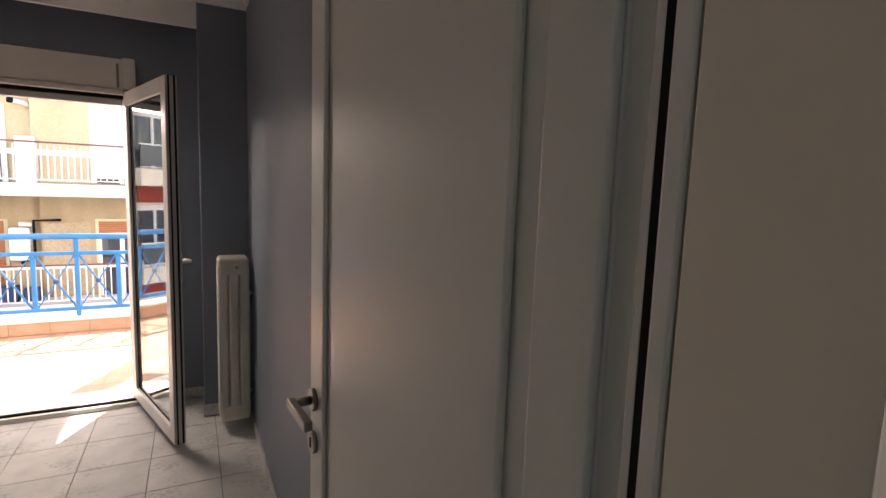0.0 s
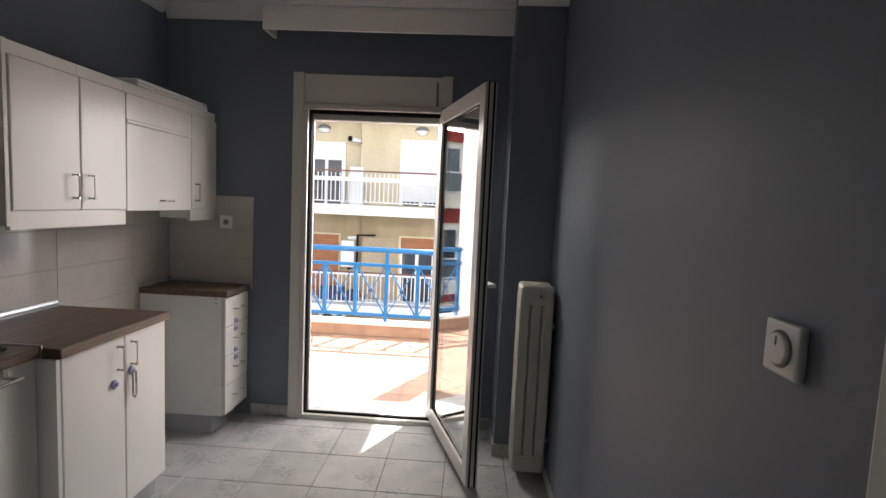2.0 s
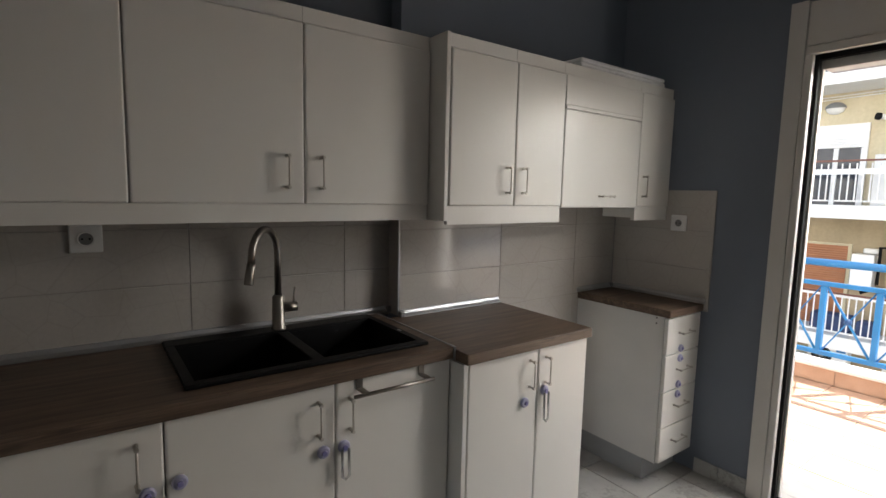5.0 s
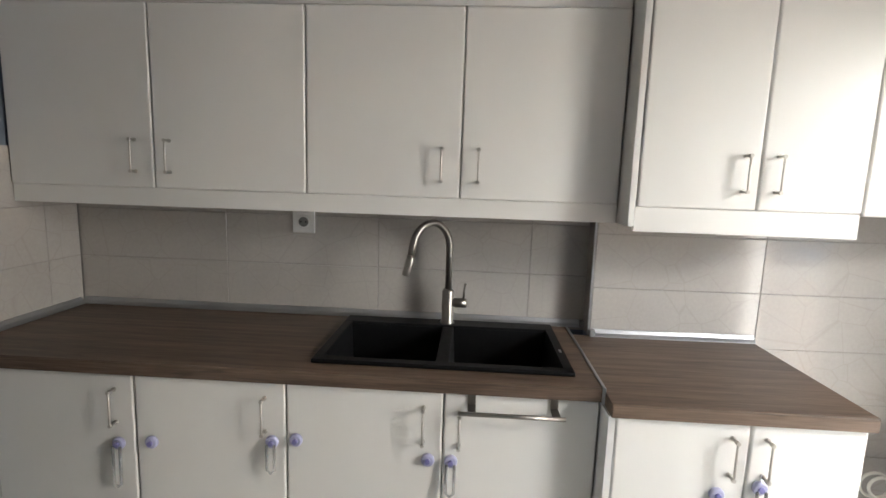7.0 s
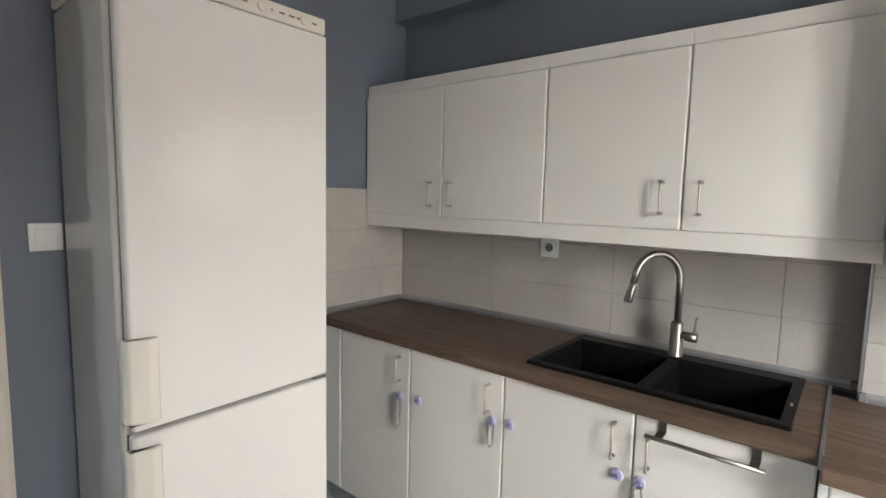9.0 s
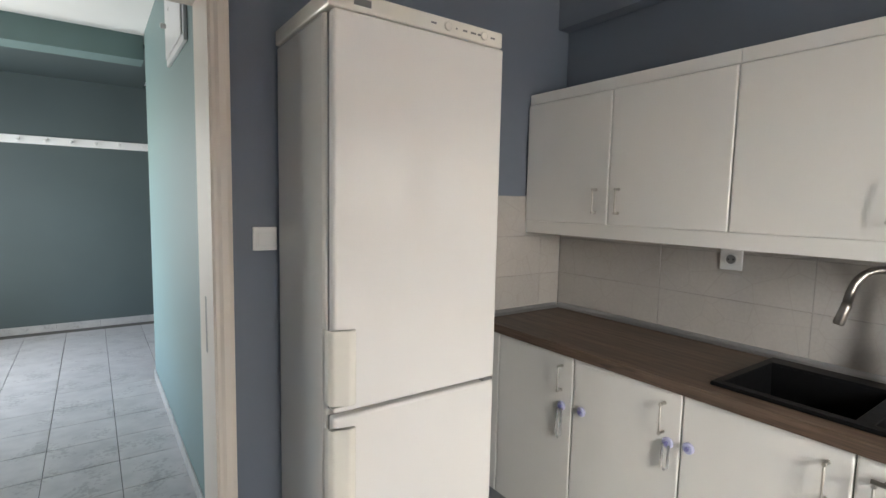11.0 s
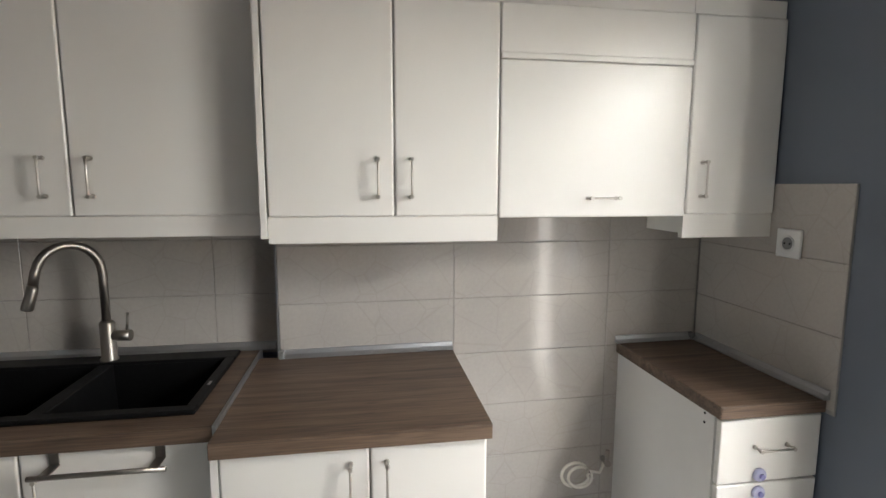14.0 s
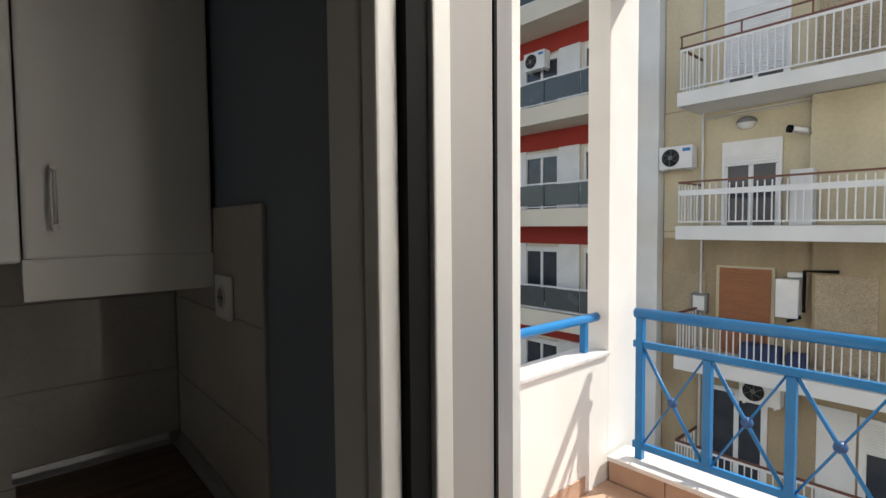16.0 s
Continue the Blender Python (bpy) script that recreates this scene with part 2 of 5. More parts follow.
M_TERRAJ = mat("terracotta_joint", (0.40, 0.30, 0.24), 0.9, scale=12)
M_RAILBLUE = mat("blue_rail_paint", (0.009, 0.175, 0.43), 0.34, col2=(0.008, 0.155, 0.40), scale=8, bump=0.05, bump_scale=80)
M_RAILDARK = mat("dark_blue_knob_paint", (0.02, 0.08, 0.22), 0.4, scale=8)

# ---------------------------------------------------------------- mesh helpers


def box(bm, x0, x1, y0, y1, z0, z1, bev=0.0, seg=2):
    """Adds a box, its edges rounded by bev."""
    vs = [bm.verts.new((x, y, z)) for x in (x0, x1) for y in (y0, y1) for z in (z0, z1)]
    fs = [bm.faces.new([vs[i] for i in q]) for q in
          ((0, 1, 3, 2), (4, 6, 7, 5), (0, 4, 5, 1), (2, 3, 7, 6), (0, 2, 6, 4), (1, 5, 7, 3))]
    if bev > 0:
        es = list({e for f in fs for e in f.edges})
        bmesh.ops.bevel(bm, geom=es, offset=bev, segments=seg, affect="EDGES", profile=0.5)
    return bm


def boxes(*specs, bev=0.0, seg=2):
    bm = bmesh.new()
    for s in specs:
        box(bm, *s, bev=bev, seg=seg)
    return bm


def tube(bm, pts, r, seg=10, cap=True):
    """A round bar along a line of points; r may be one radius or one a point."""
    pts = [Vector(p) for p in pts]
    rs = r if isinstance(r, (list, tuple)) else [r] * len(pts)
    side = None
    rings = []
    for i, p in enumerate(pts):
        d = (pts[min(i + 1, len(pts) - 1)] - pts[max(i - 1, 0)]).normalized()
        if side is None:
            side = d.orthogonal().normalized()
        side = (side - d * side.dot(d)).normalized()
        up = d.cross(side)
        rings.append([bm.verts.new(p + (side * math.cos(a) + up * math.sin(a)) * rs[i])
                      for a in (2 * math.pi * k / seg for k in range(seg))])
    for a, b in zip(rings, rings[1:]):
        for k in range(seg):
            f = bm.faces.new((a[k], a[(k + 1) % seg], b[(k + 1) % seg], b[k]))
            f.smooth = True
    if cap:
        bm.faces.new(rings[0][::-1])
        bm.faces.new(rings[-1])
    return bm


def tubes(*specs, seg=10):
    bm = bmesh.new()
    for pts, r in specs:
        tube(bm, pts, r, seg)
    return bm


def lathe(bm, prof, m=None, seg=20):
    """Turns a profile of (radius, height) about z, then places it with m."""
    rings = [[bm.verts.new((m or Matrix()) @ Vector((r * math.cos(a), r * math.sin(a), z)))
              for a in (2 * math.pi * k / seg for k in range(seg))] for r, z in prof]
    for a, b in zip(rings, rings[1:]):
        for k in range(seg):
            f = bm.faces.new((a[k], a[(k + 1) % seg], b[(k + 1) % seg], b[k]))
            f.smooth = True
    bm.faces.new(rings[0][::-1])
    bm.faces.new(rings[-1])
    return bm


def extrude_profile(prof, axis, a0, a1):
    """A prism: prof is a closed outline of (u, v); axis 'x' gives (u, v) = (y, z), 'y' gives (x, z), 'z' gives (x, y)."""
    bm = bmesh.new()
    place = {"x": lambda u, v, a: (a, u, v), "y": lambda u, v, a: (u, a, v), "z": lambda u, v, a: (u, v, a)}[axis]
    lo = [bm.verts.new(place(u, v, a0)) for u, v in prof]
    hi = [bm.verts.new(place(u, v, a1)) for u, v in prof]
    k = len(prof)
    for i in range(k):
        bm.faces.new((lo[i], lo[(i + 1) % k], hi[(i + 1) % k], hi[i]))
    bm.faces.new(lo[::-1])
    bm.faces.new(hi)
    return bm


def mesh_of(name, bm, material):
    bmesh.ops.recalc_face_normals(bm, faces=bm.faces)
    me = bpy.data.meshes.new(name)
    bm.to_mesh(me)
    bm.free()
    me.materials.append(material)
    return me


def part(name, bm, material, parent=None, label=""):
    ob = new(name, mesh_of(name, bm, material))
    ob.parent = parent
    return tagged(ob, label)


def solid(name, bm, material, label="", category=""):
    """A piece of the setting."""
    return tagged(part(name, bm, material), label, category, kind="structure")


def thing(name, x, y, z, label, category, group="", rz=0):
    ob = new(name)
    ob.empty_display_size = 0.05
    ob.matrix_basis = pose(x, y, z, 0, 0, rz)
    return tagged(ob, label, category, group)


def piece(name, mesh, parent, loc, rz=0):
    ob = new(name, mesh)
    ob.parent = parent
    ob.matrix_basis = pose(*loc, 0, 0, rz)
    return ob

# ---------------------------------------------------------------- the room
XW, XN, XE, YS, YN, YH, ZC = -1.48, -1.56, 1.035, 1.008, 4.54, 0.76, 2.78
SKEW = 0.0245  # the tiled stretch past the niche runs slightly out of square


def skewed(bm):
    for v in bm.verts:
        if v.co.y > 2.99:
            v.co.x -= SKEW * (v.co.y - 2.99)
    return bm


wall_west = solid("wall_west", skewed(boxes((-1.80, XN, 0.5, 4.84, -0.05, 2.9), (XN, XW, 2.99, 4.84, -0.05, 2.9), (XN, XW, YH, 2.99, 2.41, 2.9))),
                  M_BLUE, "slate blue painted wall with a shallow niche", "wall")
wall_north = solid("wall_north", boxes((XW - 0.06, -0.60, YN, 4.72, -0.05, 2.9), (XW, -0.66, 4.72, 4.86, -0.05, 2.9), (0.345, 1.30, YN, 4.86, -0.05, 2.9), (-0.60, 0.345, YN, 4.72, 2.33, 2.9), (-0.66, 0.345, 4.72, 4.86, 2.33, 2.9)),
                   M_BLUE, "slate blue painted wall with the balcony door", "wall")
wall_east = solid("wall_east", boxes((XE, 1.30, 0.76, YN, -0.05, 2.9)), M_BLUE, "slate blue painted side wall", "wall")
solid("wall_pillar", boxes((0.75, XE, 4.19, YN, -0.05, 2.9), bev=0.004), M_BLUE, "slate blue painted concrete column", "column")
wall_south = solid("wall_south", boxes((XN, 0.186, YH, YS, -0.05, 2.9), (0.186, XE - 0.001, YH, YS, 2.25, 2.9)),
                   M_BLUE, "slate blue painted wall with the doorway", "wall")
ceiling = solid("ceiling", boxes((-1.85, 3.2, -4.3, 4.84, ZC, 2.95)), M_WHITE, "white painted ceiling", "ceiling")

# the hall beyond the doorway
solid("wall_hall_teal", boxes((0.0, 0.15, -1.80, YH - 0.001, -0.05, 2.9)), M_TEAL, "teal painted hall wall", "wall")
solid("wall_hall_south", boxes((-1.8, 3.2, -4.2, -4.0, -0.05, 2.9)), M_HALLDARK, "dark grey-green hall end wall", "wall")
# unseen window opening, assumed so that light reaches the teal wall
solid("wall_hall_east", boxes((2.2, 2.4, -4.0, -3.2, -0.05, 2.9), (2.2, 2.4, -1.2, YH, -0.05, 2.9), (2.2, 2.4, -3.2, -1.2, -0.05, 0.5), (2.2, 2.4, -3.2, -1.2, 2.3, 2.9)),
      M_HALLDARK, "dark painted hall wall with an assumed window opening", "wall")
solid("wall_hall_north", boxes((1.30, 2.4, YH, YS, -0.05, 2.9)), M_BLUE, "slate blue painted hall wall", "wall")
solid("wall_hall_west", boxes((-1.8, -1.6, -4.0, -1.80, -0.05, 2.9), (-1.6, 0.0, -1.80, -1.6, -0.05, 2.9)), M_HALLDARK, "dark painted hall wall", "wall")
solid("wall_hall_beam", boxes((0.15, 2.2, -2.15, -1.90, 2.59, ZC)), M_TEAL, "pale teal painted beam across the hall", "beam")
# dark panel added under the ceiling, its colour standing for the shade there
solid("ceiling_hall_shade", boxes((0.0, 2.199, -3.999, -2.151, 2.745, ZC - 0.001)), M_HALLDARK, "hall end ceiling panel coloured dark for its shade", "ceiling")

# floor: slab with a tile bed, tiles laid one by one at the end of the file
floor = solid("floor", boxes((-1.85, 3.2, -4.3, 4.62, -0.25, -0.006)), M_GROUTF, "light grey ceramic tiled floor", "floor")

# cornice round the ceiling
cov = [(0, 2.66), (0.018, 2.66), (0.03, 2.685), (0.075, 2.735), (0.10, 2.75), (0.10, ZC), (0, ZC)]
solid("trim_cornice", extrude_profile([(YN - u, v) for u, v in cov], "x", XW - 0.03, -0.80), M_WHITE, "white moulded ceiling cornice", "cornice")
solid("trim_cornice", extrude_profile([(4.19 - u, v) for u, v in cov], "x", 0.75, XE), M_WHITE, "white moulded ceiling cornice", "cornice")
solid("trim_cornice", extrude_profile([(XW + u - 0.02, v) for u, v in cov], "y", YS, YN - 0.10), M_WHITE, "white moulded ceiling cornice", "cornice")
solid("trim_cornice", extrude_profile([(XE - u, v) for u, v in cov], "y", YS, 4.09), M_WHITE, "white moulded ceiling cornice", "cornice")
solid("trim_cornice", extrude_profile([(YS + u, v) for u, v in cov], "x", XW + 0.1, XE - 0.1), M_WHITE, "white moulded ceiling cornice", "cornice")

# skirting tiles
def skirting(x0, x1, y0, y1, label="grey ceramic skirting"):
    return solid("baseboard", boxes((x0, x1, y0, y1, -0.004, 0.078), bev=0.002), M_TILEF, label, "skirting")

for a, b in ((-0.925, -0.80), (-0.797, -0.662)):
    skirting(a, b, YN - 0.010, YN - 0.001)
skirting(0.392, 0.56, YN - 0.010, YN - 0.001)
skirting(0.562, 0.738, YN - 0.010, YN - 0.001)
skirting(0.740, 0.749, 4.19, YN - 0.011)
skirting(0.740, 0.86, 4.179, 4.189)
skirting(0.862, XE - 0.001, 4.179, 4.189)
for k in range(8):
    y0 = 4.176 - 0.345 * (k + 1)
    if y0 > 1.3:
        skirting(XE - 0.010, XE - 0.001, y0 + 0.002, y0 + 0.345)
for k in range(7):
    skirting(0.151, 0.160, -1.79 + 0.345 * k, -1.79 + 0.345 * k + 0.343, "white marble skirting")
for k in range(9):
    skirting(-1.5 + 0.4 * k, -1.5 + 0.4 * k + 0.398, -3.999, -3.990, "white marble skirting")

# curtain box above the balcony door
pelmet = thing("curtain_box", -0.02, 4.45, 2.547, "white painted wooden curtain box under the ceiling", "curtain box")
part("front_board", boxes((-0.775, 0.769, -0.105, -0.088, 0.0, 0.146), bev=0.003), M_WHITE, pelmet)
part("end_board", boxes((-0.775, -0.757, -0.087, 0.088, 0.0, 0.146), bev=0.003), M_WHITE, pelmet)
part("moulding", extrude_profile([(-0.087, 0.147), (-0.125, 0.147), (-0.135, 0.165), (-0.135, 0.185), (-0.150, 0.20), (-0.150, 0.232), (0.088, 0.232), (0.088, 0.205), (-0.087, 0.205)], "x", -0.79, 0.769), M_WHITE, pelmet)
part("curtain_rail", boxes((-0.74, 0.75, -0.03, 0.03, 0.18, 0.204)), M_WHITEPL, pelmet)

# balcony door frame, set into the opening
dframe = solid("door_1", boxes((-0.657, -0.588, YN - 0.022, YN + 0.012, 0.0, 2.34), (0.368, 0.388, YN - 0.022, YN + 0.012, 0.0, 2.145), (0.320, 0.388, YN - 0.022, YN + 0.012, 2.146, 2.34), bev=0.003),
               M_PVC, "white PVC frame of the balcony door with shutter box", "door frame")
part("shutter_box", boxes((-0.587, 0.319, YN - 0.012, YN + 0.012, 2.145, 2.332), (-0.587, 0.319, YN - 0.016, YN + 0.012, 2.108, 2.142), bev=0.002), M_PVC, dframe)
part("shutter_strap", boxes((0.283, 0.297, YN - 0.02, YN - 0.013, 2.15, 2.30)), M_GREYPL, dframe, "grey shutter strap")
part("frame_bead", boxes((-0.587, -0.556, 4.522, 4.552, 0.03, 2.107), bev=0.004), M_PVC, dframe)
part("rubber_seal", boxes((-0.599, -0.542, 4.553, 4.583, 0.045, 2.107), (-0.541, 0.344, 4.554, 4.583, 2.085, 2.107), (-0.599, 0.344, 4.552, 4.574, 0.031, 0.044)), M_RUBBER, dframe, "black rubber seal")
part("inner_frame", boxes((-0.599, -0.533, 4.584, 4.611, 0.03, 2.084), (0.300, 0.344, 4.606, 4.622, 0.03, 2.084), (-0.532, 0.299, 4.584, 4.611, 2.046, 2.084), bev=0.003), M_PVC, dframe)
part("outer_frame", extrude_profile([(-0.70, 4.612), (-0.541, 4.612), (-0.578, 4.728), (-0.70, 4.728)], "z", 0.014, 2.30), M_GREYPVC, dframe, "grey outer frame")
part("outer_frame", boxes((0.306, 0.344, 4.624, 4.695, 0.02, 2.30), (-0.539, 0.305, 4.624, 4.695, 2.052, 2.30), bev=0.003), M_PVC, dframe)
part("outer_seal", extrude_profile([(-0.70, 4.729), (-0.575, 4.729), (-0.578, 4.738), (-0.70, 4.738)], "z", 0.013, 2.30), M_RUBBER, dframe, "black joint")
part("reveal", extrude_profile([(-0.72, 4.739), (-0.583, 4.739), (-0.659, 4.862), (-0.72, 4.862)], "z", 0.013, 2.30), M_REVEAL, dframe, "pale grey stone reveal")
part("reveal", boxes((0.332, 0.344, 4.705, 4.862, -0.02, 2.30), (-0.581, 0.299, 4.705, 4.862, 2.08, 2.30), bev=0.003), M_REVEAL, dframe, "pale grey stone reveal")
part("sill", boxes((-0.60, 0.345, 4.523, 4.625, -0.003, 0.030), bev=0.003), M_PVC, dframe)
part("outer_sill", boxes((-0.66, 0.345, 4.626, 4.89, -0.06, 0.012), bev=0.003), M_MARBLE, dframe, "white marble sill")
part("screw", tubes((((-0.564, 4.540, 0.98), (-0.561, 4.540, 0.98)), 0.004)), M_GREYPL, dframe)

# open leaf of the balcony door
leaf = thing("balcony_door", 0.335, 4.592, 0.05, "open white PVC balcony door with double glazing", "door", rz=-72.0)
LW, LH = 0.897, 2.075
part("frame", boxes((0, 0.078, -0.032, 0.032, 0, LH), (LW - 0.078, LW, -0.032, 0.032, 0, LH), (0.079, LW - 0.079, -0.032, 0.032, 0, 0.085), (0.079, LW - 0.079, -0.032, 0.032, LH - 0.085, LH), bev=0.004), M_PVC, leaf)
part("gasket", boxes((0.079, 0.084, -0.0155, 0.0155, 0.086, LH - 0.086), (LW - 0.084, LW - 0.079, -0.0155, 0.0155, 0.086, LH - 0.086), (0.085, LW - 0.085, -0.0155, 0.0155, 0.086, 0.091), (0.085, LW - 0.085, -0.0155, 0.0155, LH - 0.091, LH - 0.086)), M_RUBBER, leaf, "black glazing gasket")
part("edge_seal", boxes((LW + 0.001, LW + 0.005, 0.010, 0.020, 0.0, LH), (LW + 0.001, LW + 0.005, -0.018, -0.010, 0.0, LH)), M_RUBBER, leaf, "black rubber edge seal")
for yy in (-0.012, 0.008):
    p = part("pane", boxes((0.0845, LW - 0.0845, yy, yy + 0.004, 0.0915, LH - 0.0915)), M_GLASS, leaf, "clear glass pane")
    p.visible_shadow = False
hb = bmesh.new()
box(hb, LW - 0.055, LW - 0.025, 0.033, 0.043, 0.95, 1.11, 0.003)
tube(hb, [(LW - 0.04, 0.043, 1.06), (LW - 0.04, 0.085, 1.06), (LW - 0.052, 0.09, 1.06), (LW - 0.15, 0.09, 1.058)], [0.011, 0.010, 0.011, 0.009], 10)
part("handle", hb, M_WHITEPL, leaf)

# doorway to the hall: lining, casings, hinged door
lining = solid("door_2", boxes((0.187, 0.206, 0.742, YS + 0.002, 0.0, 2.245), (1.006, 1.034, 0.742, 0.864, 0.0, 2.245), (0.207, 1.005, 0.742, YS + 0.002, 2.212, 2.245), bev=0.002),
               M_CASING, "cream painted lining of the hall doorway", "door frame")
def casing(x0, x1, yw, s):
    prof = [(x0, yw), (x0, yw + s * 0.012), (x0 + (x1 - x0) * 0.25, yw + s * 0.018), (x0 + (x1 - x0) * 0.6, yw + s * 0.018), (x0 + (x1 - x0) * 0.8, yw + s * 0.012), (x1, yw + s * 0.010), (x1, yw)]
    return extrude_profile(prof, "z", 0.0, 2.30)
part("casing", casing(0.140, 0.200, YS + 0.001, 1), M_CASING, lining)
part("casing", casing(0.151, 0.200, YH - 0.001, -1), M_CASING, lining)
part("casing", casing(1.090, 1.020, YH - 0.001, -1), M_CASING, lining)
part("casing", boxes((0.201, 1.033, YS + 0.001, YS + 0.016, 2.23, 2.30), bev=0.003), M_CASING, lining)
part("casing", boxes((0.201, 1.019, YH - 0.016, YH - 0.001, 2.23, 2.30), bev=0.003), M_CASING, lining)
part("jamb_block", boxes((1.005, 1.034, 0.867, 0.886, 0.0, 2.21), bev=0.003), M_DOOR, lining, "grey-white lacquered jamb")
# solid black strip, put in for the shade of the open gap
part("jamb_gap", boxes((1.012, 1.034, 0.8865, 0.8985, 0.0, 2.21)), M_RUBBER, lining, "black strip standing for the shade in the jamb gap")
part("jamb_rebate", boxes((1.014, 1.034, 0.899, 0.9105, 0.0, 2.21), (1.021, 1.034, 0.9115, 0.957, 0.0, 2.21), bev=0.002), M_DOOR, lining, "grey-white stepped jamb rebate")
part("strike_plate", boxes((0.2063, 0.2075, 0.86, 0.885, 0.93, 1.14)), M_STEEL, lining, "steel strike plate")

kd = thing("kitchen_door", 1.004, 0.937, 0.008, "open grey-white lacquered panel door standing against the wall", "door", rz=5.0)
KW, KH = 0.804, 2.19
part("leaf", boxes((0.012, 0.029, 0, KW, 0, KH), bev=0.002), M_DOOR, kd)
for z0, z1 in ((0.001, 0.10), (KH - 0.10, KH - 0.001)):
    part("rail", boxes((0.0, 0.0115, 0.083, KW - 0.087, z0, z1), bev=0.005), M_DOOR, kd)
for y0, y1 in ((0.001, 0.082), (KW - 0.086, KW - 0.001)):
    part("stile", boxes((0.0, 0.0115, y0, y1, 0.001, KH - 0.001), bev=0.004, seg=3), M_DOOR, kd)
part("panel", boxes((0.002, 0.0115, 0.123, KW - 0.128, 0.145, KH - 0.145), bev=0.007, seg=3), M_DOOR, kd)
hb = bmesh.new()
lathe(hb, [(0.025, 0), (0.026, 0.006), (0.024, 0.010)], pose(0.0, KW - 0.036, 1.082, 0, -90, 0))
tube(hb, [(-0.008, KW - 0.036, 1.082), (-0.045, KW - 0.036, 1.082)], 0.010, 14)
box(hb, -0.060, -0.042, KW - 0.158, KW - 0.024, 1.071, 1.092, 0.003)
part("handle", hb, M_STEEL, kd, "satin steel lever handle")
hb = lathe(bmesh.new(), [(0.025, 0), (0.026, 0.006), (0.024, 0.010)], pose(0.0, KW - 0.036, 0.983, 0, -90, 0))
part("keyhole_rose", hb, M_STEEL, kd, "satin steel keyhole rosette")
part("keyhole", boxes((-0.0115, -0.0095, KW - 0.039, KW - 0.033, 0.972, 0.995)), M_RUBBER, kd, "dark keyhole")
for z in (0.25, 1.0, 1.8):
    part("hinge", tubes((((0.004, -0.016, z), (0.004, -0.016, z + 0.09)), 0.007)), M_STEEL, kd)

# radiator on the side wall, seen from its end: three-column sections
rad = thing("radiator", 0.99, 3.97, 0.065, "cream enamelled steel column radiator hung on the wall", "radiator")
RH = 1.045
for k in range(4):
    yc = -0.060 + 0.045 * k
    sec = part("section", boxes((-0.160, 0.018, yc - 0.0205, yc + 0.0205, RH - 0.115, RH), bev=0.020, seg=3), M_RAD, rad)
    part("foot", boxes((-0.160, 0.018, yc - 0.0205, yc + 0.0205, 0.0, 0.105), bev=0.020, seg=3), M_RAD, sec)
    for xc in (-0.133, -0.071, -0.009):
        part("column", boxes((xc - 0.0295, xc + 0.0295, yc - 0.018, yc + 0.018, 0.03, RH - 0.05), bev=0.012, seg=3), M_RAD, sec)
part("plug", lathe(bmesh.new(), [(0.022, 0), (0.022, 0.008), (0.016, 0.012)], pose(-0.055, -0.079, RH - 0.055, 90, 0, 0)), M_RAD, rad)
part("air_vent", lathe(bmesh.new(), [(0.008, 0), (0.008, 0.008), (0.004, 0.010)], pose(-0.055, -0.090, RH - 0.055, 90, 0, 0)), M_STEEL, rad, "small brass air vent")
part("valve", tubes((((-0.04, 0.09, 0.05), (-0.04, 0.125, 0.05), (-0.04, 0.13, 0.02), (-0.04, 0.13, -0.066)), 0.009)), M_WHITEPL, rad, "white pipe and valve")
for z in (0.15, 0.80):
    part("bracket", boxes((-0.01, 0.044, -0.01, 0.01, z, z + 0.02)), M_RAD, rad)

# thermostat on the side wall
th = thing("thermostat", XE, 2.022, 1.32, "silver-framed round dial thermostat on the wall", "thermostat")
part("plate", boxes((-0.016, -0.001, -0.042, 0.042, -0.042, 0.042), bev=0.005), M_SILVERPL, th)
part("ring", lathe(bmesh.new(), [(0.029, 0), (0.029, 0.002), (0.0255, 0.002), (0.0255, 0.0)], pose(-0.0162, 0, 0.0, 0, -90, 0)), M_GREYPL, th, "dark ring round the dial")
part("dial", lathe(bmesh.new(), [(0.025, 0), (0.025, 0.005), (0.022, 0.007)], pose(-0.0162, 0, 0.0, 0, -90, 0)), M_SILVERPL, th)
part("pointer", boxes((-0.0245, -0.0234, -0.0015, 0.0015, 0.006, 0.020)), M_GREYPL, th)


def socket(name, x, y, z, rz, label, rocker=False):
    """A flush wall socket or switch; local y points into the room."""
    s = thing(name, x, y, z, label, "light switch" if rocker else "socket", rz=rz)
    part("plate", boxes((-0.043, 0.043, 0.0005, 0.010, -0.043, 0.043), bev=0.004), M_WHITEPL, s)
    if rocker:
        part("rocker_frame", boxes((-0.032, 0.032, 0.010, 0.0125, -0.032, 0.032), bev=0.001), M_WHITEPL, s)
        part("rocker", boxes((-0.027, 0.027, 0.0125, 0.0165, -0.025, 0.025), bev=0.002), M_WHITEPL, s)
    else:
        part("insert", lathe(bmesh.new(), [(0.024, 0), (0.024, 0.003), (0.020, 0.003), (0.019, -0.004)], pose(0, 0.0102, 0, -90, 0, 0)), M_WHITEPL, s)
        part("socket_well", lathe(bmesh.new(), [(0.0185, 0), (0.0185, 0.001)], pose(0, 0.0108, 0, -90, 0, 0)), M_GREYPL, s, "grey recessed well")
        for dx in (-0.0095, 0.0095):
            part("hole", lathe(bmesh.new(), [(0.003, 0), (0.003, 0.001)], pose(dx, 0.012, 0, -90, 0, 0), seg=8), M_RUBBER, s)
    return s


socket("light_switch", 0.029, YS, 1.361, 0, "white light switch with a square frame on the blue wall", True)
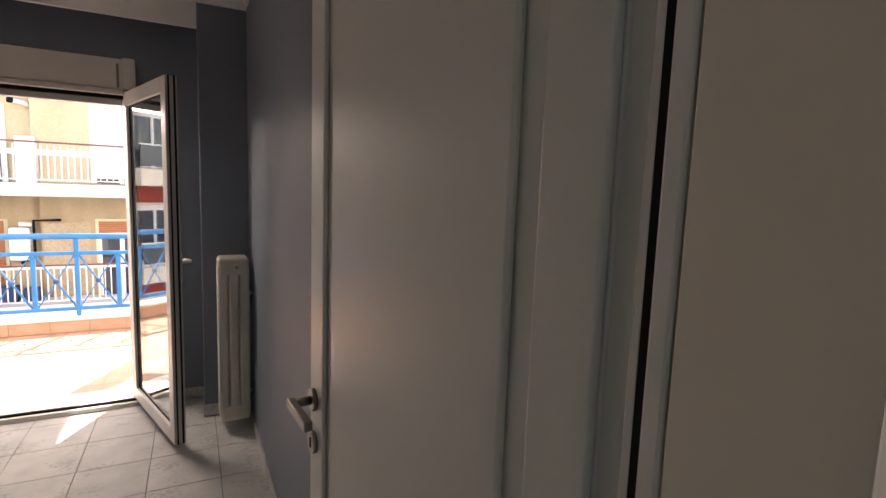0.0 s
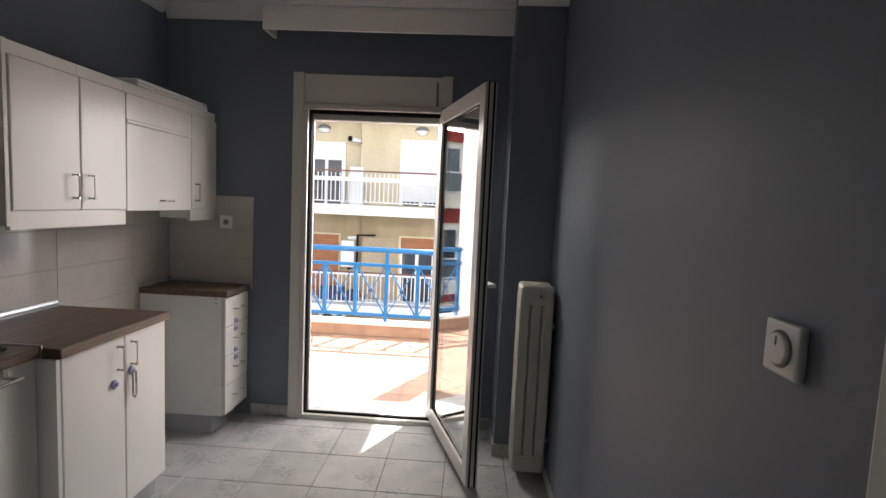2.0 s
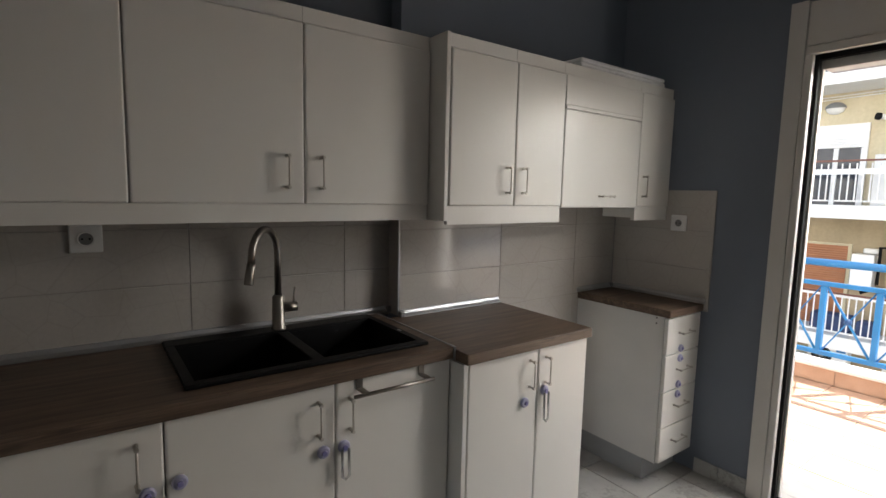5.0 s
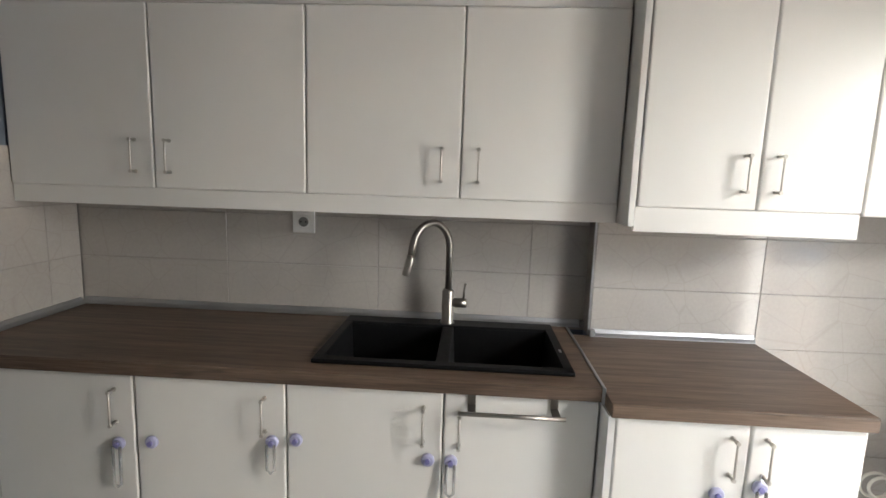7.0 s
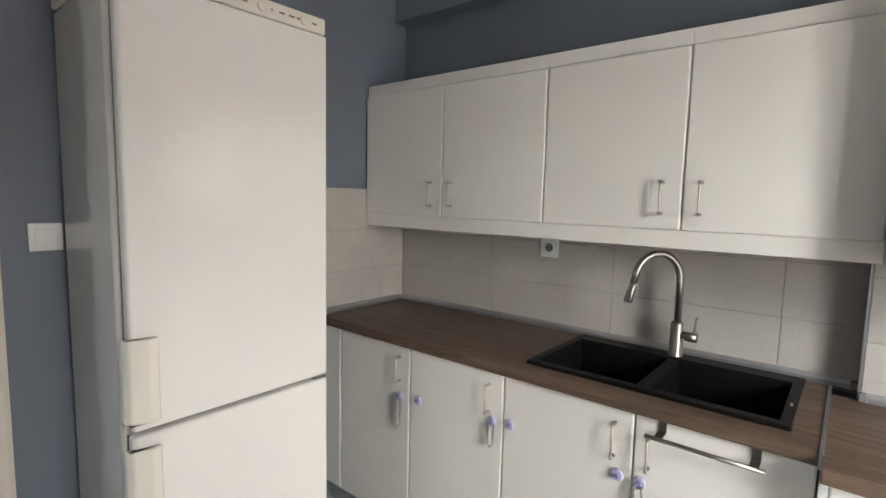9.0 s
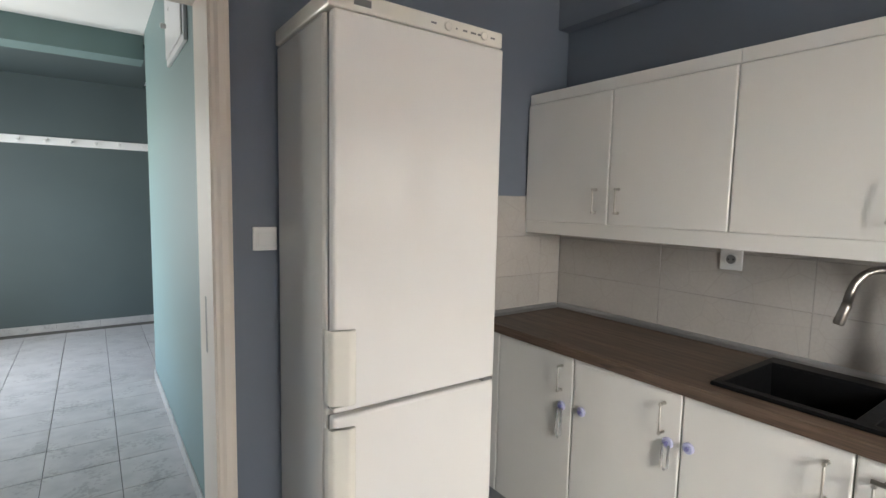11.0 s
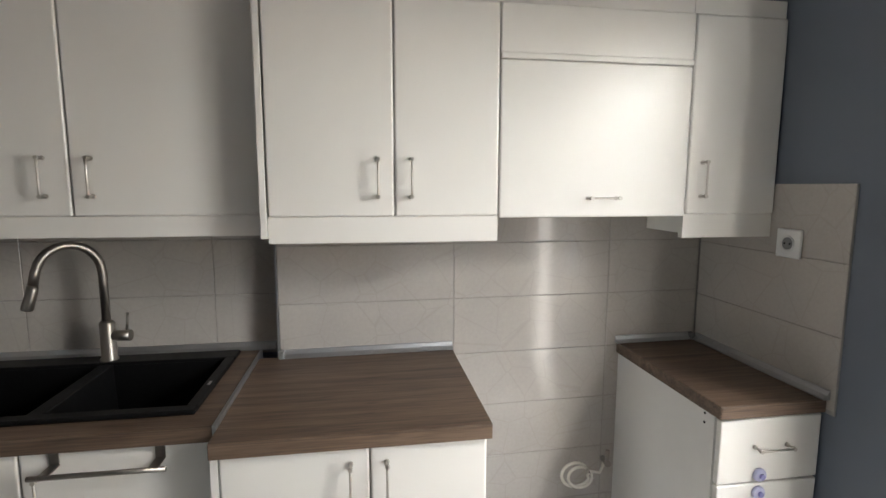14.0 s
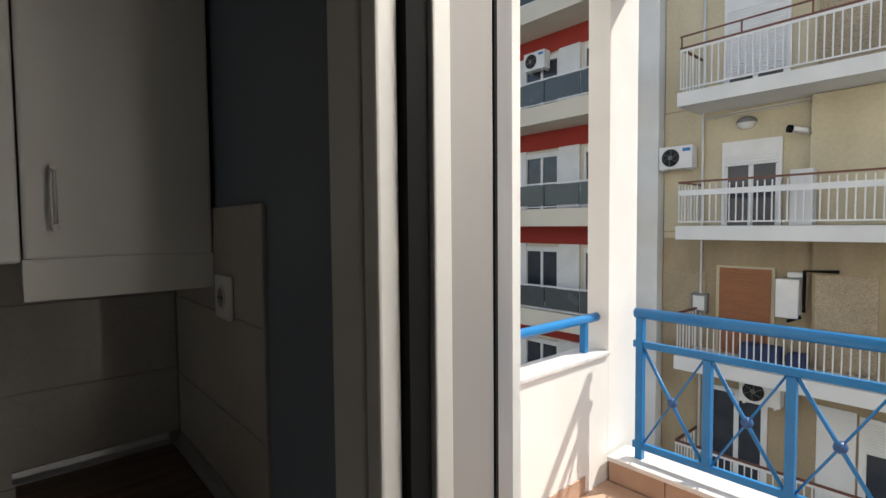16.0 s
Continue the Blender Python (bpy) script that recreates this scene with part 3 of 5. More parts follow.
socket("wall_socket", XN + 0.008, 1.915, 1.303, -90, "white socket on the tiled backsplash")
socket("wall_socket", -1.105, YN - 0.008, 1.336, 180, "white socket on the tiled wall corner")

# hall: peg rail, fuse box
peg = thing("peg_rail", 0.6, -4.0, 2.07, "white wooden peg rail on the dark hall wall", "coat rack")
part("board", boxes((-1.6, 1.2, 0.001, 0.020, -0.042, 0.042), bev=0.004), M_WHITE, peg)
for k in range(12):
    part("peg", lathe(bmesh.new(), [(0.012, 0), (0.010, 0.03), (0.017, 0.045), (0.012, 0.055)], pose(-1.45 + 0.22 * k, 0.02, 0.0, -90, 0, 0), seg=10), M_WHITE, peg)
fb = thing("fuse_box", 0.15, -0.05, 2.42, "white wall-mounted fuse box with a closed door", "fuse box")
part("frame", boxes((0.001, 0.018, -0.30, 0.30, -0.20, 0.20), bev=0.004), M_WHITEPL, fb)
part("door", boxes((0.019, 0.026, -0.27, 0.27, -0.17, 0.17), bev=0.003), M_WHITEPL, fb)
part("knob", lathe(bmesh.new(), [(0.012, 0), (0.014, 0.02), (0.008, 0.026)], pose(0.026, -0.24, 0.0, 0, 90, 0), seg=12), M_WHITEPL, fb)

# ---------------------------------------------------------------- kitchen units
def bar_handle(parent, y, z0, z1, x=0.0, horizontal=False):
    """A bent wire handle with small feet, standing off a front that faces +x."""
    bm = bmesh.new()
    def P(o, a):
        return (x + o, a, z0) if horizontal else (x + o, y, a)
    a0, a1 = (y - z1 / 2, y + z1 / 2) if horizontal else (z0, z1)
    tube(bm, [P(0.001, a0), P(0.022, a0), P(0.028, a0 + 0.005), P(0.028, a1 - 0.005), P(0.022, a1), P(0.001, a1)], 0.0032, 8)
    for a in (a0, a1):
        tube(bm, [P(0.001, a), P(0.006, a)], 0.0065, 8)
        tube(bm, [P(0.020, a), P(0.031, a)], 0.0056, 8)
    return part("handle", bm, M_CHROME, parent, "thin satin steel handle")


def child_lock(parent, y, z, x=0.0, strap=0.0):
    """A stick-on safety lock: a lilac button, with a clear strap that hangs from it where given."""
    part("lock_button", lathe(bmesh.new(), [(0.019, 0), (0.019, 0.006), (0.015, 0.011)], pose(x + 0.001, y, z, 0, 90, 0), seg=18), M_LILAC, parent, "lilac plastic child lock button")
    part("lock_pin", lathe(bmesh.new(), [(0.008, 0), (0.007, 0.006)], pose(x + 0.012, y, z, 0, 90, 0), seg=12), M_PURPLE, parent, "violet centre of the lock")
    if strap:
        bm = bmesh.new()
        r = 0.011
        pts = [(x + 0.016, y - r, z - 0.005), (x + 0.018, y - r, z - strap + r), (x + 0.018, y, z - strap), (x + 0.018, y + r, z - strap + r), (x + 0.016, y + r, z - 0.005)]
        tube(bm, pts, 0.0042, 8)
        part("lock_strap", bm, M_CLEARPL, parent, "clear plastic lock strap")


def cab_door(parent, y0, y1, z0, z1, x, bev=0.0065):
    return part("door", boxes((x, x + 0.020, y0 + 0.0015, y1 - 0.0015, z0, z1), bev=bev, seg=3), M_CAB, parent)


GB = "white base cabinets under the oak worktop"
GU = "white wall cabinets above the worktop"


def base_unit(y0, y1, xf, z_top, label, xb=XN):
    """A base cabinet whose front faces +x: carcass and grey plinth; doors are added by the caller. Local origin at its front foot."""
    u = thing("base_cabinet", xf, y0, 0.0, label, "cabinet", GB)
    part("body", boxes((xb + 0.003 - xf, -0.021, 0.001, y1 - y0 - 0.001, 0.118, z_top)), M_CABSIDE, u)
    part("plinth", boxes((xb + 0.05 - xf, -0.055, 0.001, y1 - y0 - 0.001, 0.0, 0.116)), M_PLINTH, u, "grey plinth board")
    return u


XF = -1.000
ZT = 0.904
for k, (y0, y1) in enumerate(((1.018, 1.160), (1.160, 1.599), (1.599, 2.046), (2.046, 2.493), (2.493, 2.918))):
    lab = ("narrow white corner filler cabinet beside the fridge", "white base cabinet with a child lock and strap", "white base cabinet with child locks on both edges",
           "white sink base cabinet with two child locks", "white base cabinet with a steel towel bar over its door")[k]
    u = base_unit(y0, y1, XF, 0.72 if k > 2 else ZT, lab)
    w = y1 - y0
    d = cab_door(u, 0, w, 0.125, ZT - 0.0008, -0.020)
    if k == 1:
        bar_handle(d, w - 0.055, 0.755, 0.855)
        child_lock(d, w - 0.050, 0.690, strap=0.13)
    if k == 2:
        bar_handle(d, w - 0.060, 0.755, 0.855)
        child_lock(d, 0.050, 0.700)
        child_lock(d, w - 0.040, 0.725, strap=0.09)
    if k == 3:
        bar_handle(d, w - 0.055, 0.755, 0.855)
        child_lock(d, 0.030, 0.735)
        child_lock(d, w - 0.040, 0.700)
    if k == 4:
        bar_handle(d, 0.045, 0.750, 0.845)
        child_lock(d, 0.025, 0.700, strap=0.10)

tr = thing("towel_bar", XF, 2.675, 0.804, "stainless steel towel bar hooked over a cabinet door", "towel rail")
for yy in (-0.105, 0.120):
    bm = boxes((-0.024, 0.004, yy - 0.011, yy + 0.011, 0.0955, 0.0985), (0.001, 0.004, yy - 0.011, yy + 0.011, 0.068, 0.0985), (0.001, 0.046, yy - 0.011, yy + 0.011, 0.064, 0.0675), bev=0.0008)
    part("hook", bm, M_STEEL, tr)
part("bar", tubes((((0.042, -0.140, 0.059), (0.042, 0.145, 0.059)), 0.006)), M_STEEL, tr)

XF2 = -0.928
u = base_unit(2.940, 3.566, XF2, 0.895, "white two-door base cabinet standing slightly forward", xb=XW)
part("side_panel", boxes((XF - XF2 - 0.03, -0.002, -0.018, 0.0, 0.0, 0.895), bev=0.001), M_CABSIDE, u, "beige side filler panel")
d = cab_door(u, 0.0, 0.340, 0.125, 0.8962, -0.020)
bar_handle(d, 0.335 - 0.040, 0.755, 0.855)
child_lock(d, 0.335 - 0.065, 0.700)
d = cab_door(u, 0.340, 0.626, 0.125, 0.8962, -0.020)
bar_handle(d, 0.335 + 0.045, 0.755, 0.855)
child_lock(d, 0.335 + 0.040, 0.725, strap=0.12)

XF3 = -0.950
u = thing("drawer_unit", XF3, 4.215, 0.0, "narrow white four-drawer base unit in the corner", "cabinet")
part("body", boxes((XW - 0.020 - XF3, -0.021, 0.0, 0.318, 0.118, 0.882)), M_CABSIDE, u)
part("plinth", boxes((XW - 0.015 - XF3, -0.090, 0.004, 0.318, 0.0, 0.116)), M_PLINTH, u, "grey plinth board")
for k, (a, b) in enumerate(((0.690, 0.878), (0.500, 0.688), (0.310, 0.498), (0.125, 0.308))):
    d = part("drawer", boxes((-0.020, 0.0, 0.004, 0.316, a, b - 0.003), bev=0.004), M_CAB, u)
    bar_handle(d, 0.160, (a + b) / 2 + 0.01, 0.100, horizontal=True)
    if k < 2:
        child_lock(d, 0.130, a + 0.022)
    if 0 < k < 3:
        child_lock(d, 0.130, b - 0.028)
for zz in (0.872, 0.845):
    part("screw_hole", lathe(bmesh.new(), [(0.004, 0), (0.004, 0.0012)], pose(-0.06, -0.0005, zz, 90, 0, 0), seg=8), M_RUBBER, u)

# worktops
def worktop(x0, x1, y0, y1, z0, z1, label, hole=None):
    t = thing("worktop", (x0 + x1) / 2, (y0 + y1) / 2, z0, label, "worktop")
    ox, oy = (x0 + x1) / 2, (y0 + y1) / 2
    if hole:
        hx0, hx1, hy0, hy1 = hole
        bm = bmesh.new()
        loops = [[bm.verts.new((a - ox, b - oy, z)) for a, b in ((p0, q0), (p1, q0), (p1, q1), (p0, q1))]
                 for z in (0, z1 - z0) for p0, p1, q0, q1 in ((x0, x1, y0, y1), (hx0, hx1, hy0, hy1))]
        for i in range(4):
            j = (i + 1) % 4
            for a, b in ((0, 1), (2, 3), (0, 2), (1, 3)):
                bm.faces.new((loops[a][i], loops[a][j], loops[b][j], loops[b][i]))
    else:
        bm = boxes((x0 - ox, x1 - ox, y0 - oy, y1 - oy, 0, z1 - z0), bev=0.003)
    part("board", bm, M_WOOD, t)
    part("edge_band", boxes((x1 - ox, x1 - ox + 0.0015, y0 - oy + 0.003, y1 - oy - 0.003, 0.003, z1 - z0 - 0.003)), M_WOOD, t)
    return t


HX0, HX1, HY0, HY1 = -1.447, -1.073, 2.118, 2.842
worktop(XN + 0.012, -0.985, 1.019, 2.918, 0.905, 0.945, "grey-brown oak laminate worktop with an inset sink", (HX0, HX1, HY0, HY1))
worktop(XW + 0.004, -0.913, 2.924, 3.575, 0.897, 0.936, "short grey-brown oak laminate worktop beside the sink run")
worktop(XW - 0.020, -0.938, 4.205, 4.528, 0.884, 0.922, "small grey-brown oak laminate worktop on the drawer unit")

def edge_strip(name, bm, label):
    return tagged(part(name, bm, M_ALU), label, "edge trim", kind="structure")

def cove(axis, wall, s, a0, a1, z):
    prof = [(wall, z), (wall + s * 0.020, z), (wall + s * 0.020, z + 0.004), (wall + s * 0.009, z + 0.012), (wall + s * 0.004, z + 0.024), (wall, z + 0.026)]
    return extrude_profile(prof, axis, a0, a1)

edge_strip("trim_upstand", cove("y", XN + 0.008, 1, 1.020, 2.985, 0.9455), "aluminium edge strip along the backsplash")
edge_strip("trim_upstand", cove("x", YS + 0.009, 1, XN + 0.03, -0.965, 0.9455), "aluminium edge strip along the backsplash")
edge_strip("trim_upstand", skewed(cove("y", XW + 0.008, 1, 2.995, 3.575, 0.9365)), "aluminium edge strip along the backsplash")
edge_strip("trim_upstand", skewed(cove("y", XW + 0.008, 1, 4.200, 4.52, 0.9225)), "aluminium edge strip along the backsplash")
edge_strip("trim_upstand", cove("x", YN - 0.009, -1, XW - 0.014, -0.932, 0.9225), "aluminium edge strip along the backsplash")
edge_strip("trim_joint", boxes((XN + 0.03, -0.980, 2.9165, 2.9255, 0.900, 0.9475), bev=0.001), "aluminium joint strip between the worktops")

# sink
sk = thing("kitchen_sink", -1.28, 2.48, 0.9455, "black granite composite double bowl sink set in the worktop", "sink")
bm = bmesh.new()
RX, RY = 0.232, 0.378
bw = [(-0.155, 0.195, -0.350, -0.020), (-0.155, 0.195, 0.020, 0.350)]
box(bm, -RX, -0.156, -RY, RY, 0.0, 0.013, 0.004)
box(bm, 0.196, RX, -RY, RY, 0.0, 0.013, 0.004)
box(bm, -0.158, 0.198, -RY + 0.002, -0.350, 0.0, 0.0125)
box(bm, -0.158, 0.198, 0.350, RY - 0.002, 0.0, 0.0125)
box(bm, -0.158, 0.198, -0.020, 0.020, -0.03, 0.008, 0.004)
part("rim", bm, M_SINK, sk)
for x0, x1, y0, y1 in bw:
    bm = bmesh.new()
    d = -0.175
    t = 0.018
    top = [bm.verts.new(v) for v in ((x0, y0, 0.004), (x1, y0, 0.004), (x1, y1, 0.004), (x0, y1, 0.004))]
    mid = [bm.verts.new(v) for v in ((x0 + t * 0.5, y0 + t * 0.5, d + 0.03), (x1 - t * 0.5, y0 + t * 0.5, d + 0.03), (x1 - t * 0.5, y1 - t * 0.5, d + 0.03), (x0 + t * 0.5, y1 - t * 0.5, d + 0.03))]
    low = [bm.verts.new(v) for v in ((x0 + 2 * t, y0 + 2 * t, d), (x1 - 2 * t, y0 + 2 * t, d), (x1 - 2 * t, y1 - 2 * t, d), (x0 + 2 * t, y1 - 2 * t, d))]
    for a, b in ((top, mid), (mid, low)):
        for i in range(4):
            bm.faces.new((a[i], a[(i + 1) % 4], b[(i + 1) % 4], b[i]))
    bm.faces.new(low)
    ob = part("bowl", bm, M_SINK, sk)
    md = ob.modifiers.new("wall", "SOLIDIFY")
    md.thickness, md.offset = 0.006, 1
    part("drain", lathe(bmesh.new(), [(0.045, 0), (0.045, 0.003), (0.035, 0.004)], pose((x0 + x1) / 2, (y0 + y1) / 2, d + 0.0005)), M_STEEL, sk)
part("badge", boxes((0.045, 0.070, 0.360, 0.367, 0.0128, 0.0138)), M_ALU, sk, "small silver badge")

# faucet
fa = thing("kitchen_faucet", -1.468, 2.475, 0.958, "brushed steel gooseneck pull-out kitchen faucet", "faucet")
part("base", lathe(bmesh.new(), [(0.026, 0), (0.026, 0.006), (0.022, 0.010), (0.022, 0.120), (0.015, 0.128)]), M_STEEL, fa)
dx, dy = 0.135, -0.140
pts = [(0, 0, 0.125), (0, 0, 0.28)]
for k in range(1, 13):
    a = math.pi * k / 13
    s = 0.5 - 0.5 * math.cos(a)
    pts.append((dx * 0.86 * s, dy * 0.86 * s, 0.28 + 0.092 * math.sin(a)))
pts.append((dx * 0.89, dy * 0.89, 0.262))
part("neck", tubes((pts, 0.0125), seg=14), M_STEEL, fa)
part("spray_head", tubes((((dx * 0.885, dy * 0.885, 0.266), (dx * 0.90, dy * 0.90, 0.250), (dx * 0.98, dy * 0.98, 0.200), (dx * 0.985, dy * 0.985, 0.196)), [0.0135, 0.0145, 0.0155, 0.013]), seg=14), M_STEEL, fa)
part("lever_body", tubes((((0.0, 0.018, 0.078), (0.002, 0.068, 0.078)), 0.0175), seg=16), M_STEEL, fa)
part("lever", tubes((((0.001, 0.056, 0.088), (0.0, 0.062, 0.150)), 0.0042), seg=8), M_STEEL, fa)

# wall cabinets
XU, XU2, Z0, Z1, ZL, ZTOP = -1.276, -1.176, 1.421, 1.997, 1.363, 2.050


def wall_unit(y0, y1, xf, label, lip=True):
    u = thing("wall_cabinet", xf, y0, ZL, label, "cabinet", GU)
    xb = (XN if y1 < 3.0 else XW) + 0.003
    part("body", boxes((xb - xf, -0.021, 0.001, y1 - y0 - 0.001, Z0 - ZL, ZTOP - ZL - 0.001)), M_CABSIDE, u)
    part("crown", boxes((-0.0205, -0.013, 0.0, y1 - y0, Z1 + 0.003 - ZL, ZTOP - ZL), bev=0.002), M_CAB, u)
    if lip:
        part("light_pelmet", boxes((-0.030, -0.009, 0.0, y1 - y0, 0.0 if y1 < 3.01 else -0.014, Z0 - ZL - 0.0006)), M_CAB, u)
    return u


edges = (1.018, 1.514, 2.016, 2.508, 3.000)
for k in range(4):
    y0, y1 = edges[k], edges[k + 1]
    u = wall_unit(y0, y1, XU, "white wall cabinet with a flat door and wire handle")
    d = cab_door(u, 0, y1 - y0, Z0 - ZL, Z1 - ZL, -0.020)
    yh = (y1 - y0 - 0.060) if k % 2 == 0 else 0.055
    bar_handle(d, yh, 1.475 - ZL, 1.575 - ZL)
solid("trim_filler", boxes((XW, XU2 - 0.004, 3.004, 3.022, ZL, ZTOP), bev=0.002), M_CAB, "white filler post between the cabinet runs", "filler panel")
for k, (y0, y1) in enumerate(((3.024, 3.360), (3.360, 3.652))):
    u = wall_unit(y0, y1, XU2, "white wall cabinet standing slightly forward, with a wire handle")
    d = cab_door(u, 0, y1 - y0, Z0 - ZL, Z1 - ZL, -0.020)
    bar_handle(d, (y1 - y0 - 0.045) if k == 0 else 0.045, 1.475 - ZL, 1.575 - ZL)
u = wall_unit(3.652, 4.231, XU2, "white cooker hood cabinet with a lift-up flap", lip=False)
part("top_panel", boxes((-0.020, 0.0, 0.001, 0.578, 1.867 - ZL, Z1 - ZL), bev=0.004), M_CAB, u)
d = part("flap", boxes((-0.020, 0.0, 0.002, 0.577, Z0 - 0.006 - ZL, 1.850 - ZL), bev=0.005), M_CAB, u)
part("ledge", boxes((-0.020, 0.004, 0.002, 0.577, 1.851 - ZL, 1.8665 - ZL), bev=0.003), M_CAB, u)
bar_handle(d, 0.310, 1.470 - ZL, 0.085, horizontal=True)
u = wall_unit(4.231, 4.532, XU2, "narrow white wall cabinet in the corner")
part("side_skirt", boxes((XW + 0.10 - XU2, -0.027, 0.0, 0.016, 0.0, Z0 - ZL - 0.001)), M_CAB, u)
d = cab_door(u, 0, 0.301, Z0 - ZL, Z1 - ZL, -0.020)
bar_handle(d, 0.045, 1.475 - ZL, 1.575 - ZL)

# folded white mat on top of the corner cabinets
mt = thing("folded_mat", -1.296, 4.110, ZTOP, "white quilted mat lying folded on the wall cabinets", "mat")
for j in range(2):
    part("fold", boxes((-0.102 + 0.004 * j, 0.102 - 0.003 * j, -0.345 + 0.006 * j, 0.345, 0.0232 * j, 0.0232 * j + 0.0228), bev=0.0105, seg=4), M_QUILT, mt)

# fridge-freezer
fr = thing("fridge_freezer", -0.655, 0.965, 0.0, "tall glossy white fridge-freezer beside the counter", "fridge")
FW, FD, FH, FS = 0.640, 0.500, 2.098, 0.862
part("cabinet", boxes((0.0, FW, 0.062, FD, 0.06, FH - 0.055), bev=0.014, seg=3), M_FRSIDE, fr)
part("base_grille", boxes((0.01, FW - 0.01, 0.08, FD - 0.02, 0.0, 0.058)), M_GREYPL, fr, "dark grey base")
tp = part("top_panel", boxes((-0.001, FW + 0.001, 0.055, FD + 0.040, FH - 0.053, FH), bev=0.006), M_CREAMPL, fr, "cream control panel")
part("logo", boxes((FW - 0.130, FW - 0.075, FD + 0.040, FD + 0.0415, FH - 0.036, FH - 0.016)), M_GREYPL, tp, "small dark mark")
for kx in (0.235, 0.085):
    part("knob", lathe(bmesh.new(), [(0.014, 0), (0.014, 0.004), (0.011, 0.006)], pose(kx, FD + 0.040, FH - 0.027, -90, 0, 0)), M_CREAMPL, tp)
for kx, w in ((0.29, 0.02), (0.20, 0.006), (0.165, 0.018), (0.13, 0.022), (0.105, 0.014), (0.045, 0.018)):
    part("print", boxes((kx - w / 2, kx + w / 2, FD + 0.040, FD + 0.041, FH - 0.030, FH - 0.024)), M_GREYPL, tp)
part("gasket", boxes((0.012, FW - 0.012, FD + 0.0005, FD + 0.008, 0.07, FS - 0.012), (0.012, FW - 0.012, FD + 0.0005, FD + 0.008, FS + 0.012, FH - 0.062)), M_GREYPL, fr, "grey door gasket")
ud = part("upper_door", boxes((0.0, FW - 0.010, FD + 0.009, FD + 0.050, FS + 0.006, FH - 0.058), bev=0.010, seg=3), M_FRIDGE, fr)
lo = part("lower_door", boxes((0.0, FW - 0.010, FD + 0.009, FD + 0.050, 0.065, FS - 0.006), bev=0.010, seg=3), M_FRIDGE, fr)
part("hinge_cap", boxes((0.004, 0.05, FD + 0.012, FD + 0.045, FS - 0.005, FS + 0.005)), M_GREYPL, fr)
for dd, z0, z1 in ((ud, 0.895, 1.125), (lo, 0.58, 0.825)):
    prof = [(FW + 0.004, FD + 0.010), (FW + 0.006, FD + 0.045), (FW - 0.006, FD + 0.060), (FW - 0.050, FD + 0.078), (FW - 0.072, FD + 0.074), (FW - 0.076, FD + 0.060), (FW - 0.030, FD + 0.0505), (FW - 0.001, FD + 0.0505)]
    bm = extrude_profile(prof, "z", z0, z1)
    bmesh.ops.bevel(bm, geom=list(bm.edges), offset=0.005, segments=3, affect="EDGES", profile=0.5)
    part("handle", bm, M_CREAMPL, dd, "cream moulded plastic grip")

# white hose coiled at the wall between the units
ho = thing("water_hose", XW + 0.01, 4.06, 0.40, "white flexible water hose coiled against the tiled wall", "hose")
pts = []
for k in range(44):
    a = 2 * math.pi * k / 20
    ring = 0.052 if k < 20 else 0.044
    pts.append((0.026 + 0.0009 * k, -0.030 + (0.010 if k > 20 else 0.0) + ring * math.cos(a), 0.045 + ring * 0.85 * math.sin(a)))
pts += [(0.045, 0.060, 0.05), (0.030, 0.082, 0.070), (0.010, 0.095, 0.080)]
part("hose", tubes((pts, 0.0060), seg=8), M_CREAMPL, ho, "cream flexible hose")
part("tap", tubes((((0.0, 0.095, 0.08), (0.045, 0.095, 0.08)), 0.012), (((0.035, 0.095, 0.07), (0.035, 0.095, 0.13)), 0.008)), M_STEEL, ho, "small steel stop tap")

# dark end caps of the edge strips
for x, y, z in ((XN + 0.018, 2.980, 0.9455), (XW + 0.018, 3.000, 0.9365), (XW - 0.020, 4.515, 0.9225)):
    solid("trim_cap", boxes((x - 0.012, x + 0.014, y - 0.012, y + 0.008, z, z + 0.026), bev=0.004), M_GREYPL, "dark plastic end cap of the edge strip", "end cap")

# ---------------------------------------------------------------- balcony
ZB = -0.020
balcony = solid("floor_balcony", boxes((-1.78, 1.6, 4.86, 6.98, -0.30, ZB - 0.006)), M_TERRAJ, "sunlit terracotta tiled balcony floor", "floor")
solid("wall_outside", boxes((-1.78, -0.665, 4.862, 4.89, -0.3, 2.9), (0.345, 1.6, 4.862, 4.89, -0.3, 2.9), (-0.60, 0.345, 4.862, 4.89, 2.30, 2.9)), M_STUCCO, "white stucco outer wall", "wall")
solid("balcony_slab_above", boxes((-1.78, 1.03, 4.86, 7.05, 2.88, 3.08)), M_STUCCO, "white underside of the balcony above", "slab")
curb = solid("balcony_kerb", boxes((-1.60, 0.91, 6.79, 6.93, ZB - 0.01, 0.112)), M_TERRAJ, "low balcony kerb faced with terracotta tiles", "kerb")
solid("trim_coping", boxes((-1.60, -0.55, 6.755, 6.975, 0.113, 0.140), (-0.547, 0.91, 6.755, 6.975, 0.113, 0.140), bev=0.004), M_MARBLE, "white marble coping on the balcony kerb", "coping")
